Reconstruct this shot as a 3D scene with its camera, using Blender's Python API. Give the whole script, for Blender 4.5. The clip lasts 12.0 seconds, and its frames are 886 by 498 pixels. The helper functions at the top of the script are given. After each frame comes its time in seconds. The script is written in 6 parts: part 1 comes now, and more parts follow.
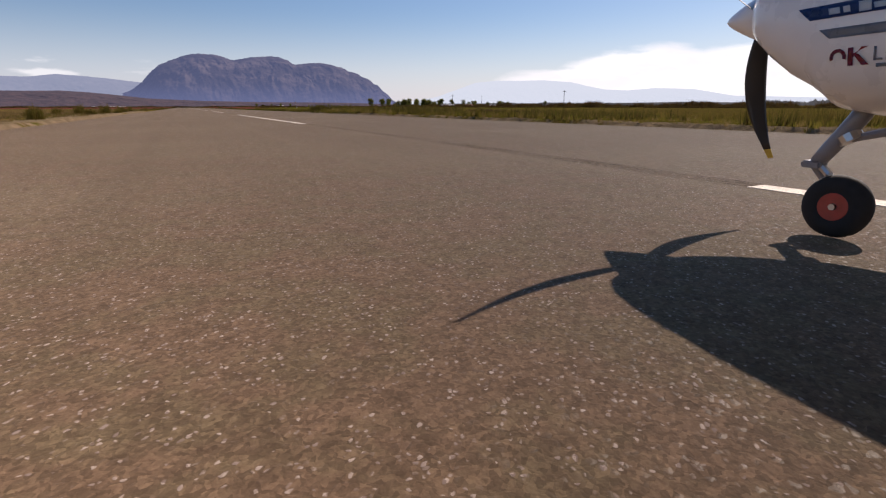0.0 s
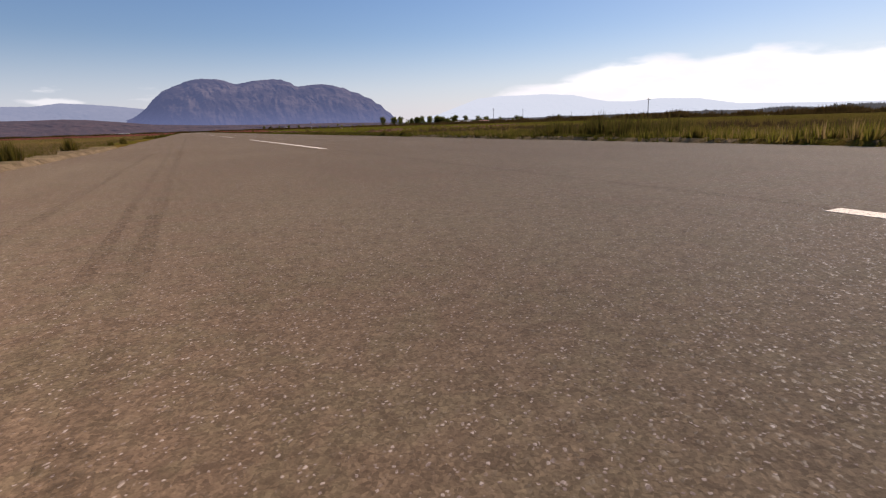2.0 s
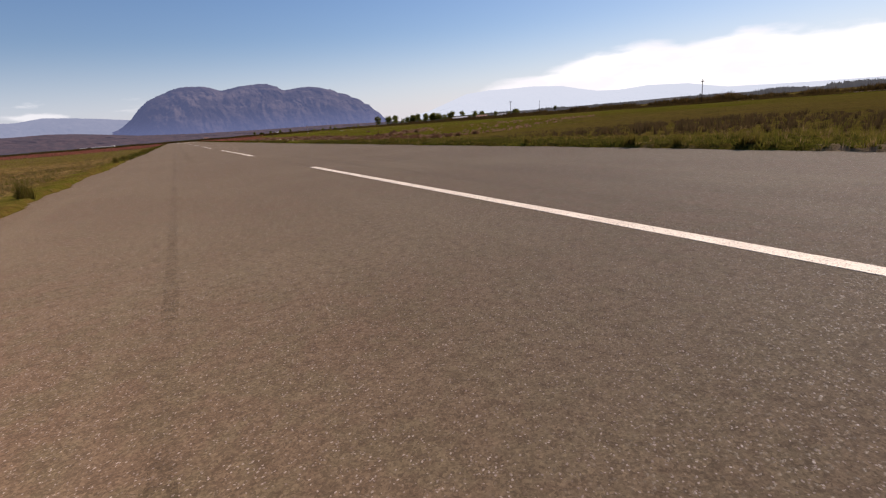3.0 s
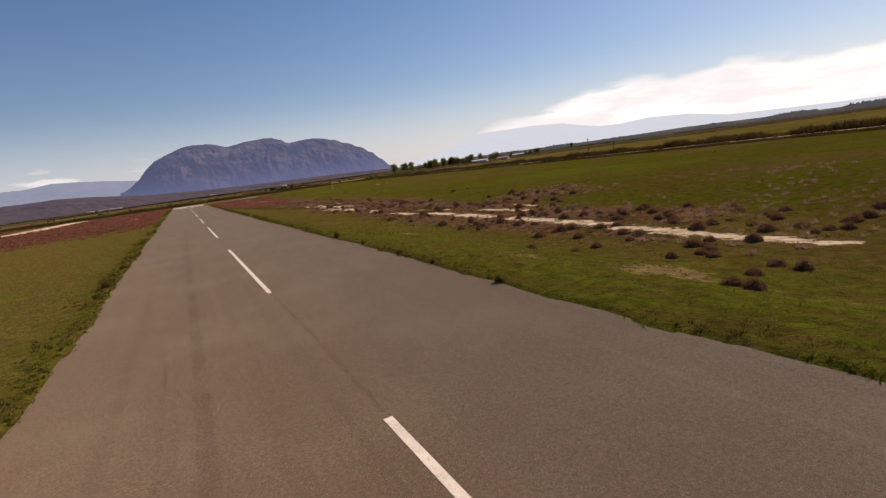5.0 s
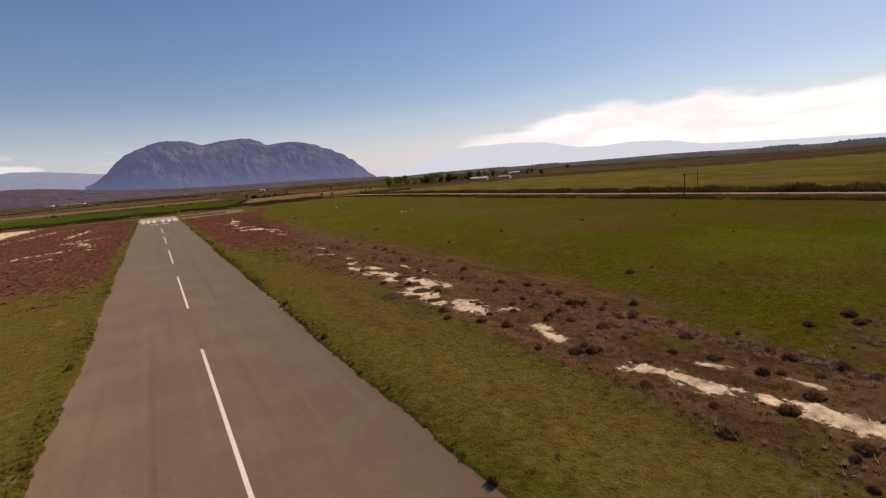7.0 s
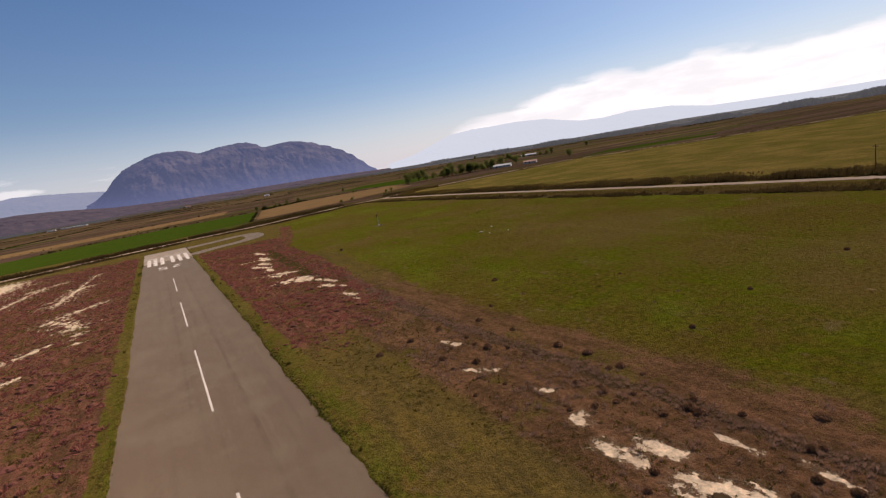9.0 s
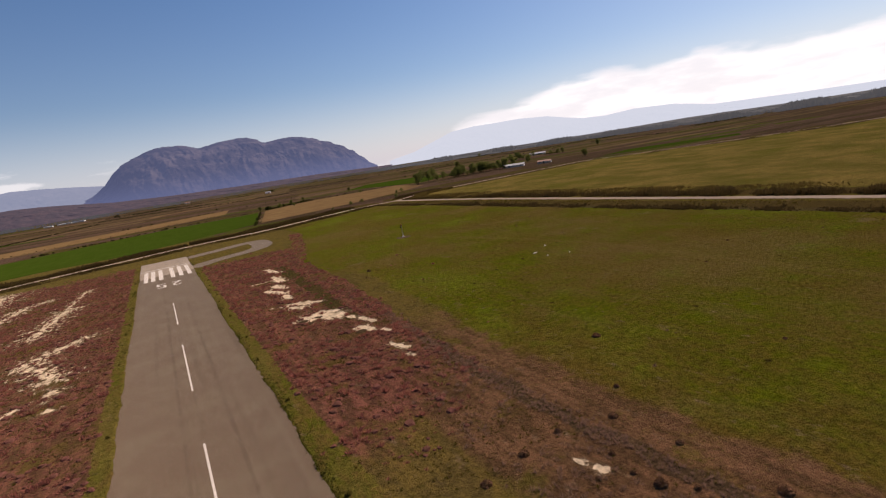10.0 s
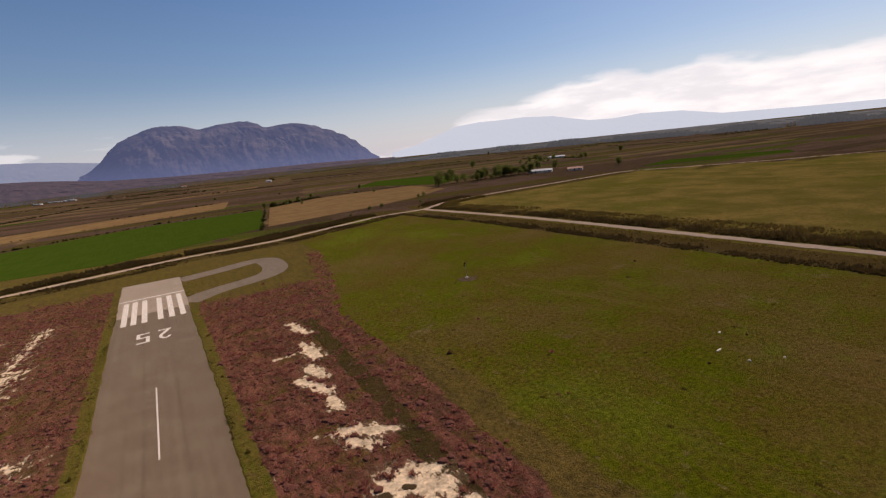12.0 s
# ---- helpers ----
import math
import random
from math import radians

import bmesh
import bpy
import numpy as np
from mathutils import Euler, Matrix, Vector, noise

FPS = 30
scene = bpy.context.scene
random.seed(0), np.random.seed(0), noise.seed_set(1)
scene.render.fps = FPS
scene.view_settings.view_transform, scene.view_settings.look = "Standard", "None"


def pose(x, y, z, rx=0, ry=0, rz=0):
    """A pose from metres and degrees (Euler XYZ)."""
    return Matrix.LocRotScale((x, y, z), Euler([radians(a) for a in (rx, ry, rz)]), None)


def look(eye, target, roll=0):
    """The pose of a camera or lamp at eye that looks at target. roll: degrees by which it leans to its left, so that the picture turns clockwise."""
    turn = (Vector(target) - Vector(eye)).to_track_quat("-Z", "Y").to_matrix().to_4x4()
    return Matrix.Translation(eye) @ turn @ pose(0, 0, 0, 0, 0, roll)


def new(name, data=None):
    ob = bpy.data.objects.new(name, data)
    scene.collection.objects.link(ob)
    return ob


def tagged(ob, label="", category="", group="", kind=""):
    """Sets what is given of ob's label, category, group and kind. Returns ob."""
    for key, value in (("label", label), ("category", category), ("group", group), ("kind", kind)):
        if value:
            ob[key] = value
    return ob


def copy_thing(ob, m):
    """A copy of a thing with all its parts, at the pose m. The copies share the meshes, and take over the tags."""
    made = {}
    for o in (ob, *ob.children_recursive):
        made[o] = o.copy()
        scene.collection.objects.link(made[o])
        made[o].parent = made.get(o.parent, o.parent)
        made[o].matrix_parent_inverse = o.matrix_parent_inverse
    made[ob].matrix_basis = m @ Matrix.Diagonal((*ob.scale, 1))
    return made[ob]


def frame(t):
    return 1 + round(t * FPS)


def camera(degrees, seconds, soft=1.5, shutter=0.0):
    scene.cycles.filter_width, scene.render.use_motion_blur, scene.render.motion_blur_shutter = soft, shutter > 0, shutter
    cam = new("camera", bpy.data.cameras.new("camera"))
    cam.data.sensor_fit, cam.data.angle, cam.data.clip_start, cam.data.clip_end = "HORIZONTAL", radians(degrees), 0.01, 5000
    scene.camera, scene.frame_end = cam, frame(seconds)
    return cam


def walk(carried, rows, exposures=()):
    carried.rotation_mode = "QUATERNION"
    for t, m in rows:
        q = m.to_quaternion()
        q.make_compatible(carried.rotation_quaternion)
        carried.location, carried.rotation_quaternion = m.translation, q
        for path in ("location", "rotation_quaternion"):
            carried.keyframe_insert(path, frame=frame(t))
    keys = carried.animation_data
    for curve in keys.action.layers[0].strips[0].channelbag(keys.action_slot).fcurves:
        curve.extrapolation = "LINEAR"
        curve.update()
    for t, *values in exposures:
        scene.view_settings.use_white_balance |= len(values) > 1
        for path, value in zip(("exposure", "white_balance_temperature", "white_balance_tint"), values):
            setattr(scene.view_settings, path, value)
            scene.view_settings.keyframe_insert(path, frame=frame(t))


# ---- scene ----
def aim(x, y, z, yaw, pitch, roll):
    """A camera pose: yaw to the left of +y, pitch up, roll as look() takes it."""
    return pose(x, y, z) @ pose(0, 0, 0, 0, 0, yaw) @ pose(0, 0, 0, 90 + pitch) @ pose(0, 0, 0, 0, 0, roll)


cam = camera(83.07, 12.0, soft=1.25)
PATH = [
    (0.0, aim(-4.67, -121.93, 0.72, -26.62, -15.91, -0.14)),
    (0.5, aim(-5.46, -110.56, 0.76, -27.25, -15.96, 0.13)),
    (1.0, aim(-6.28, -99.40, 0.86, -27.30, -15.63, -0.18)),
    (1.5, aim(-6.54, -87.19, 0.91, -26.98, -14.62, -0.61)),
    (2.0, aim(-5.39, -72.10, 0.92, -26.14, -14.10, -1.95)),
    (2.5, aim(-5.53, -56.34, 1.21, -25.94, -14.90, -3.59)),
    (3.0, aim(-5.38, -43.15, 1.62, -26.75, -14.46, -4.63)),
    (3.2, aim(-5.44, -37.10, 1.74, -26.92, -13.93, -4.91)),
    (4.8, aim(-3.98, 11.70, 5.60, -27.19, -9.58, -6.51)),
    (5.0, aim(-3.71, 17.50, 6.46, -26.53, -9.70, -7.76)),
    (5.5, aim(-3.13, 32.20, 8.60, -24.87, -8.93, -7.82)),
    (6.0, aim(-3.07, 47.12, 10.44, -25.76, -6.96, -3.20)),
    (6.5, aim(-2.92, 61.92, 12.72, -28.50, -7.09, -1.30)),
    (6.7, aim(-2.56, 67.73, 13.67, -29.43, -7.87, -2.54)),
    (8.3, aim(-1.78, 113.58, 21.37, -26.76, -10.54, -9.50)),
    (8.5, aim(-1.73, 119.47, 22.24, -27.42, -10.06, -9.04)),
    (9.0, aim(-0.60, 133.60, 25.27, -28.87, -10.25, -9.54)),
    (9.5, aim(0.05, 147.46, 27.96, -29.45, -10.04, -7.99)),
    (10.0, aim(1.22, 161.45, 30.31, -28.89, -10.65, -9.12)),
    (10.5, aim(2.19, 175.44, 32.49, -28.84, -8.78, -6.52)),
    (11.0, aim(3.04, 189.78, 34.94, -30.84, -8.46, -4.87)),
    (11.5, aim(4.85, 203.52, 37.33, -31.63, -10.44, -6.34)),
    (12.0, aim(6.18, 217.57, 40.17, -29.35, -11.39, -6.07)),
]
walk(cam, PATH, exposures=[(0.0, 0.58, 6700, 21.5), (3.0, 0.57, 6720, 21.5), (5.0, 0.46, 7100, 21.5), (6.5, 0.46, 7200, 21.5), (8.5, 0.48, 6800, 22.5), (10.5, 0.47, 6850, 22.5), (11.0, 0.51, 6900, 22.5), (11.5, 0.45, 6900, 22.5), (12.0, 0.33, 6850, 22.5)])

# ---- light ----
SUN_EL, SUN_AZ = radians(41.2), radians(71.4)          # azimuth from +y towards +x
world = bpy.data.worlds.new("sky")
scene.world = world
world.use_nodes = True
wn, wl = world.node_tree.nodes, world.node_tree.links
sky = wn.new("ShaderNodeTexSky")
sky.sky_type = "NISHITA"
sky.sun_disc = False
sky.sun_elevation, sky.sun_rotation = SUN_EL, SUN_AZ
sky.air_density, sky.dust_density, sky.ozone_density = 1.0, 0.5, 3.0
back = wn["Background"]
back.inputs["Strength"].default_value = 0.061


def sky_math(op, *values):
    n = wn.new("ShaderNodeMath")
    n.operation = op
    for socket, value in zip(n.inputs, values):
        if isinstance(value, bpy.types.NodeSocket):
            wl.new(value, socket)
        else:
            socket.default_value = value
    return n.outputs[0]


def sky_step(value, low, high):
    n = wn.new("ShaderNodeMapRange")
    n.interpolation_type = "SMOOTHSTEP"
    for socket, v in zip(n.inputs, (value, low, high, 0.0, 1.0)):
        if isinstance(v, bpy.types.NodeSocket):
            wl.new(v, socket)
        else:
            socket.default_value = v
    return n.outputs[0]


# A bank of low cloud over the hills on the sunny side, thin wisps on the other.
coord = wn.new("ShaderNodeTexCoord")
split = wn.new("ShaderNodeSeparateXYZ")
wl.new(coord.outputs["Generated"], split.inputs[0])
bearing = sky_math("DIVIDE", sky_math("ARCTAN2", split.outputs[0], split.outputs[1]), math.pi)
stretch = wn.new("ShaderNodeMapping")
stretch.inputs["Scale"].default_value = (6.5, 6.5, 26.0)
wl.new(coord.outputs["Generated"], stretch.inputs[0])
puffs = wn.new("ShaderNodeTexNoise")
puffs.inputs["Scale"].default_value, puffs.inputs["Detail"].default_value, puffs.inputs["Roughness"].default_value = 1.6, 7.0, 0.55
wl.new(stretch.outputs[0], puffs.inputs["Vector"])
tops = wn.new("ShaderNodeValToRGB")
stops = [(0.0, 0.0), (0.155, 0.02), (0.182, 0.42), (0.215, 0.60), (0.245, 0.86), (0.272, 0.90), (0.292, 0.80), (0.318, 0.92), (0.352, 0.80), (0.385, 0.82), (0.5, 0.85), (0.75, 0.6), (0.95, 0.0)]
while len(tops.color_ramp.elements) < len(stops):
    tops.color_ramp.elements.new(0.5)
for e, (p, v) in zip(tops.color_ramp.elements, stops):
    e.position, e.color = p, (v, v, v, 1)
wl.new(bearing, tops.inputs[0])
top = sky_math("MULTIPLY", tops.outputs[0], 0.113)
height = sky_math("ADD", split.outputs[2], sky_math("MULTIPLY", sky_math("SUBTRACT", puffs.outputs[0], 0.5), 0.050))
bank = sky_step(sky_math("SUBTRACT", top, height), -0.006, 0.016)
bank = sky_math("MULTIPLY", bank, sky_math("ADD", 0.70, sky_math("MULTIPLY", puffs.outputs[0], 0.45)))
wisp = sky_step(sky_math("ADD", puffs.outputs[0], sky_math("MULTIPLY", sky_math("ABSOLUTE", sky_math("SUBTRACT", split.outputs[2], 0.055)), -8.0)), 0.42, 0.56)
wisp = sky_math("MULTIPLY", wisp, sky_math("MULTIPLY", sky_step(bearing, 0.0, -0.03), 0.46))
blend = wn.new("ShaderNodeMix")
blend.data_type = "RGBA"
wl.new(sky_math("MINIMUM", 1.0, sky_math("MAXIMUM", bank, wisp)), blend.inputs[0])
haze = wn.new("ShaderNodeMix")
haze.data_type = "RGBA"
wl.new(sky_math("ADD", sky_math("MULTIPLY", sky_step(split.outputs[2], 0.17, -0.03), 0.62), sky_math("MULTIPLY", sky_step(split.outputs[2], 0.6, 0.0), 0.11)), haze.inputs[0])
deep = wn.new("ShaderNodeHueSaturation")
deep.inputs["Saturation"].default_value = 1.29
wl.new(sky.outputs[0], deep.inputs["Color"])
wl.new(deep.outputs[0], haze.inputs[6])
haze.inputs[7].default_value = (7.9, 8.5, 9.9, 1)
wl.new(haze.outputs[2], blend.inputs[6])
shade = wn.new("ShaderNodeMix")
shade.data_type = "RGBA"
wl.new(sky_step(puffs.outputs[0], 0.34, 0.62), shade.inputs[0])
shade.inputs[6].default_value, shade.inputs[7].default_value = (10.9, 11.3, 11.5, 1), (12.8, 13.2, 13.0, 1)
wl.new(shade.outputs[2], blend.inputs[7])
wl.new(blend.outputs[2], back.inputs["Color"])

sun_data = bpy.data.lights.new("sun", "SUN")
sun_data.energy, sun_data.angle, sun_data.color = 4.9, radians(0.53), (1.0, 0.90, 0.76)
sun = new("sun", sun_data)
sun.matrix_world = look((400, 130, 380), (400 - math.sin(SUN_AZ) * math.cos(SUN_EL), 130 - math.cos(SUN_AZ) * math.cos(SUN_EL), 380 - math.sin(SUN_EL)))

# ---- materials ----
class Nodes:
    """A small shorthand for building one node material."""

    def __init__(self, name):
        self.mat = bpy.data.materials.new(name)
        self.mat.use_nodes = True
        self.tree = self.mat.node_tree
        self.bsdf = self.tree.nodes["Principled BSDF"]
        self.out = self.tree.nodes["Material Output"]
        self.bsdf.inputs["Roughness"].default_value = 0.8
        self.bsdf.inputs["Specular IOR Level"].default_value = 0.3
        self.geo = self.tree.nodes.new("ShaderNodeNewGeometry")
        self.pos = self.geo.outputs["Position"]

    def put(self, socket, value):
        if isinstance(value, bpy.types.NodeSocket):
            self.tree.links.new(value, socket)
        elif hasattr(socket, "default_value"):
            if isinstance(value, (tuple, list)) and len(value) == 3 and socket.type == "RGBA":
                value = (*value, 1.0)
            socket.default_value = value

    def set(self, **values):
        names = dict(color="Base Color", rough="Roughness", metal="Metallic", spec="Specular IOR Level", normal="Normal", coat="Coat Weight", matt="Diffuse Roughness")
        for key, value in values.items():
            self.put(self.bsdf.inputs[names[key]], value)
        return self

    def noise(self, scale, detail=2.0, rough=0.55, vector=None):
        n = self.tree.nodes.new("ShaderNodeTexNoise")
        self.put(n.inputs["Vector"], self.pos if vector is None else vector)
        n.inputs["Scale"].default_value, n.inputs["Detail"].default_value, n.inputs["Roughness"].default_value = scale, detail, rough
        return n.outputs["Fac"]

    def cells(self, scale, output="Color", vector=None, feature="F1"):
        n = self.tree.nodes.new("ShaderNodeTexVoronoi")
        n.feature = feature
        self.put(n.inputs["Vector"], self.pos if vector is None else vector)
        n.inputs["Scale"].default_value = scale
        return n.outputs[output]

    def math(self, op, a, b=0.0, c=0.0):
        n = self.tree.nodes.new("ShaderNodeMath")
        n.operation = op
        for socket, value in zip(n.inputs, (a, b, c)):
            self.put(socket, value)
        return n.outputs[0]

    def vec(self, op, a, b=(0, 0, 0)):
        n = self.tree.nodes.new("ShaderNodeVectorMath")
        n.operation = op
        self.put(n.inputs[0], a)
        self.put(n.inputs[1], b)
        return n.outputs[0]

    def step(self, value, low, high, a=0.0, b=1.0):
        n = self.tree.nodes.new("ShaderNodeMapRange")
        n.interpolation_type = "SMOOTHSTEP"
        for key, v in (("Value", value), ("From Min", low), ("From Max", high), ("To Min", a), ("To Max", b)):
            self.put(n.inputs[key], v)
        return n.outputs[0]

    def mix(self, fac, a, b, blend="MIX"):
        n = self.tree.nodes.new("ShaderNodeMix")
        n.data_type, n.blend_type = "RGBA", blend
        self.put(n.inputs[0], fac)
        self.put(n.inputs[6], a)
        self.put(n.inputs[7], b)
        return n.outputs[2]

    def ramp(self, fac, stops, constant=False):
        n = self.tree.nodes.new("ShaderNodeValToRGB")
        if constant:
            n.color_ramp.interpolation = "CONSTANT"
        while len(n.color_ramp.elements) < len(stops):
            n.color_ramp.elements.new(0.5)
        for e, (p, c) in zip(n.color_ramp.elements, stops):
            e.position, e.color = p, (*c, 1.0)
        self.put(n.inputs[0], fac)
        return n.outputs[0]

    def attr(self, name):
        n = self.tree.nodes.new("ShaderNodeAttribute")
        n.attribute_name = name
        return n.outputs["Fac"]

    def bump(self, height, strength=0.5, distance=0.02, normal=None):
        n = self.tree.nodes.new("ShaderNodeBump")
        n.inputs["Strength"].default_value, n.inputs["Distance"].default_value = strength, distance
        self.put(n.inputs["Height"], height)
        if normal is not None:
            self.put(n.inputs["Normal"], normal)
        return n.outputs[0]

    def island(self):
        return self.geo.outputs["Random Per Island"]

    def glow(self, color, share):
        """Mixes emission into the surface as painted haze, for a far backdrop."""
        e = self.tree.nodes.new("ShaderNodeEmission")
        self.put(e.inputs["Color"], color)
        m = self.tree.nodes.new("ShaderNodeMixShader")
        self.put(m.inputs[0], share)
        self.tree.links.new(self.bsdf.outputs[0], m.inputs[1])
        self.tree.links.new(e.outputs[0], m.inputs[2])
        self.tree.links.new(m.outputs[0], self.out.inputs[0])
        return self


def plain(name, color, rough=0.6, metal=0.0, spec=0.4, vary=0.12, scale=6.0):
    n = Nodes(name)
    dark = tuple(c * (1 - vary) for c in color)
    light = tuple(min(1, c * (1 + vary)) for c in color)
    grain = n.noise(scale, 4.0)
    n.set(color=n.ramp(grain, [(0.3, dark), (0.7, light)]), rough=n.step(grain, 0.2, 0.8, rough * 0.9, min(1, rough * 1.1)), metal=metal, spec=spec)
    return n.mat


def asphalt_material(name, red, olive, pale):
    """Weathered chip-seal asphalt: mottled binder, stones of many tones, sparse bright chips, broad stains and bands along the runway."""
    n = Nodes(name)
    warp = n.vec("ADD", n.pos, n.vec("MULTIPLY", n.noise(30.0, 2.0), (0.03, 0.03, 0)))
    sep, big_sep = n.tree.nodes.new("ShaderNodeSeparateColor"), n.tree.nodes.new("ShaderNodeSeparateColor")
    n.put(sep.inputs[0], n.cells(70.0, "Color", warp))
    n.put(big_sep.inputs[0], n.cells(68.0, "Color", warp))
    gap = n.cells(68.0, "Distance", warp)
    big, mid, fine = n.noise(0.16, 4.0), n.noise(1.7, 5.0, 0.6), n.noise(42.0, 4.0, 0.7)
    streak = n.noise(1.0, 4.0, vector=n.vec("MULTIPLY", n.pos, (0.9, 0.012, 1.0)))
    color = n.mix(n.step(n.math("ADD", mid, n.math("MULTIPLY", n.math("SUBTRACT", n.noise(5.0, 4.0), 0.5), 0.7)), 0.40, 0.62), red, olive)
    color = n.mix(n.step(big, 0.40, 0.70, 0.0, 0.7), color, pale)
    color = n.mix(n.step(streak, 0.52, 0.72, 0.0, 0.30), color, tuple(c * 0.62 for c in olive))
    blot = n.noise(9.0, 5.0, 0.7)
    color = n.mix(n.step(blot, 0.42, 0.66, 0.0, 0.6), color, tuple(c * 0.55 for c in red))
    color = n.mix(n.step(streak, 0.45, 0.30, 0.0, 0.30), color, pale)
    tone = n.ramp(sep.outputs[0], [(0.0, (0.70, 0.69, 0.68)), (0.5, (0.97, 0.96, 0.95)), (0.85, (1.19, 1.17, 1.15)), (1.0, (1.36, 1.34, 1.31))])
    color = n.mix(1.0, color, tone, "MULTIPLY")
    color = n.mix(n.step(fine, 0.35, 0.7, 0.35, 0.0), color, tuple(c * 0.45 for c in red))
    chip = n.step(n.math("ADD", big_sep.outputs[0], n.math("MULTIPLY", fine, 0.12)), 0.905, 0.99)
    color = n.mix(n.math("MULTIPLY", chip, n.step(gap, 0.55, 0.3)), color, n.mix(sep.outputs[2], (0.22, 0.16, 0.13), (0.48, 0.39, 0.32)))
    height = n.math("ADD", n.math("MULTIPLY", gap, -0.6), n.math("ADD", n.math("MULTIPLY", sep.outputs[1], 0.5), n.math("MULTIPLY", fine, 0.6)))
    n.set(color=color, rough=n.step(big_sep.outputs[2], 0.90, 0.98, 0.85, 0.50), spec=0.07, matt=0.8, normal=n.bump(height, 0.4, 0.008))
    # dust on the stones pales the asphalt at a low view
    n.bsdf.inputs["Sheen Weight"].default_value, n.bsdf.inputs["Sheen Roughness"].default_value = 0.07, 0.35
    n.bsdf.inputs["Sheen Tint"].default_value = (0.95, 0.80, 0.52, 1.0)
    return n.mat


def ground_material():
    """Coastal flat: dry and green grass, red glasswort heath, brown scrub, pale salt mud, distant field strips; the zones come as soft masks and break up in fine noise."""
    n = Nodes("ground")
    n1, n2, n3 = n.noise(0.035, 4.0), n.noise(0.45, 5.0, 0.65), n.noise(3.5, 5.0, 0.7)
    wob = n.math("ADD", n.math("MULTIPLY", n.math("SUBTRACT", n2, 0.5), 1.1), n.math("MULTIPLY", n.math("SUBTRACT", n3, 0.5), 0.5))
    wide = n.math("ADD", wob, n.math("MULTIPLY", n.math("SUBTRACT", n1, 0.5), 0.9))
    bare, acre = n.noise(0.11, 5.0, 0.7), n.noise(0.014, 4.0, 0.6)
    rut = n.noise(1.0, 5.0, 0.6, vector=n.vec("MULTIPLY", n.pos, (0.16, 0.05, 1.0)))
    lane = n.noise(1.0, 5.0, 0.65, vector=n.vec("MULTIPLY", n.pos, (0.55, 0.12, 1.0)))
    # rough grass by the runway
    grass = n.mix(n.step(n.math("ADD", n1, n.math("MULTIPLY", wob, 0.35)), 0.38, 0.66), (0.0640, 0.0580, 0.0100), (0.0430, 0.0550, 0.0040))
    grass = n.mix(n.step(n3, 0.45, 0.75, 0.0, 0.55), grass, (0.0400, 0.0310, 0.0053))
    grass = n.mix(n.step(bare, 0.44, 0.30, 0.0, 0.65), grass, (0.0420, 0.0540, 0.0028))
    grass = n.mix(n.step(bare, 0.60, 0.72, 0.0, 0.5), grass, (0.0994, 0.0604, 0.0249))
    grass = n.mix(n.step(n.math("ADD", n.attr("dry"), n.math("MULTIPLY", wide, 0.8)), 0.35, 0.75, 0.0, 0.8), grass, n.mix(n.step(n2, 0.4, 0.65), (0.140, 0.098, 0.034), (0.092, 0.075, 0.018)))
    grass = n.mix(1.0, grass, (1.10, 1.02, 1.5), "MULTIPLY")
    grass = n.mix(n.step(n.math("ADD", n.noise(0.16, 7.0, 0.74), n.math("MULTIPLY", n.attr("verge"), -0.3)), 0.58, 0.66, 0.0, 0.55), grass, (0.150, 0.104, 0.058))
    # fine streaks that run with the runway, and lush green beside the asphalt
    blade = n.noise(1.0, 8.0, 0.76, vector=n.vec("MULTIPLY", n.pos, (0.85, 0.20, 1.0)))
    fleck = n.noise(1.3, 7.0, 0.78)
    grass = n.mix(n.step(n.math("ADD", blade, n.math("MULTIPLY", wide, 0.5)), 0.44, 0.62, 0.0, 0.72), grass, (0.072, 0.044, 0.016))
    grass = n.mix(n.step(n.math("ADD", n.attr("verge"), n.math("MULTIPLY", wob, 0.9)), 0.40, 0.95, 0.0, 0.70), grass, n.mix(n.step(blade, 0.40, 0.62), (0.044, 0.052, 0.006), (0.046, 0.036, 0.009)))
    grass = n.mix(n.step(n.math("ADD", n.attr("fresh"), n.math("MULTIPLY", wide, 1.1)), 0.55, 1.05, 0.0, 0.75), grass, n.mix(n.step(blade, 0.42, 0.60), (0.058, 0.076, 0.006), (0.050, 0.046, 0.010)))
    # the grazed meadow
    meadow = n.mix(n.step(n.math("ADD", n1, n.math("MULTIPLY", wob, 0.5)), 0.34, 0.64), (0.0480, 0.0330, 0.0035), (0.0370, 0.0430, 0.0008))
    meadow = n.mix(n.step(acre, 0.48, 0.64, 0.0, 0.70), meadow, (0.066, 0.042, 0.008))
    meadow = n.mix(n.step(acre, 0.47, 0.32, 0.0, 0.8), meadow, (0.050, 0.064, 0.002))
    meadow = n.mix(n.step(rut, 0.50, 0.72, 0.0, 0.45), meadow, (0.064, 0.042, 0.0085))
    meadow = n.mix(n.step(bare, 0.60, 0.74, 0.0, 0.5), meadow, (0.060, 0.036, 0.0128))
    meadow = n.mix(n.step(bare, 0.46, 0.30, 0.0, 0.5), meadow, (0.044, 0.060, 0.0021))
    meadow = n.mix(1.0, meadow, (1.20, 1.30, 2.6), "MULTIPLY")
    furrow = n.noise(1.0, 8.0, 0.76, vector=n.vec("MULTIPLY", n.pos, (0.7, 0.22, 1.0)))
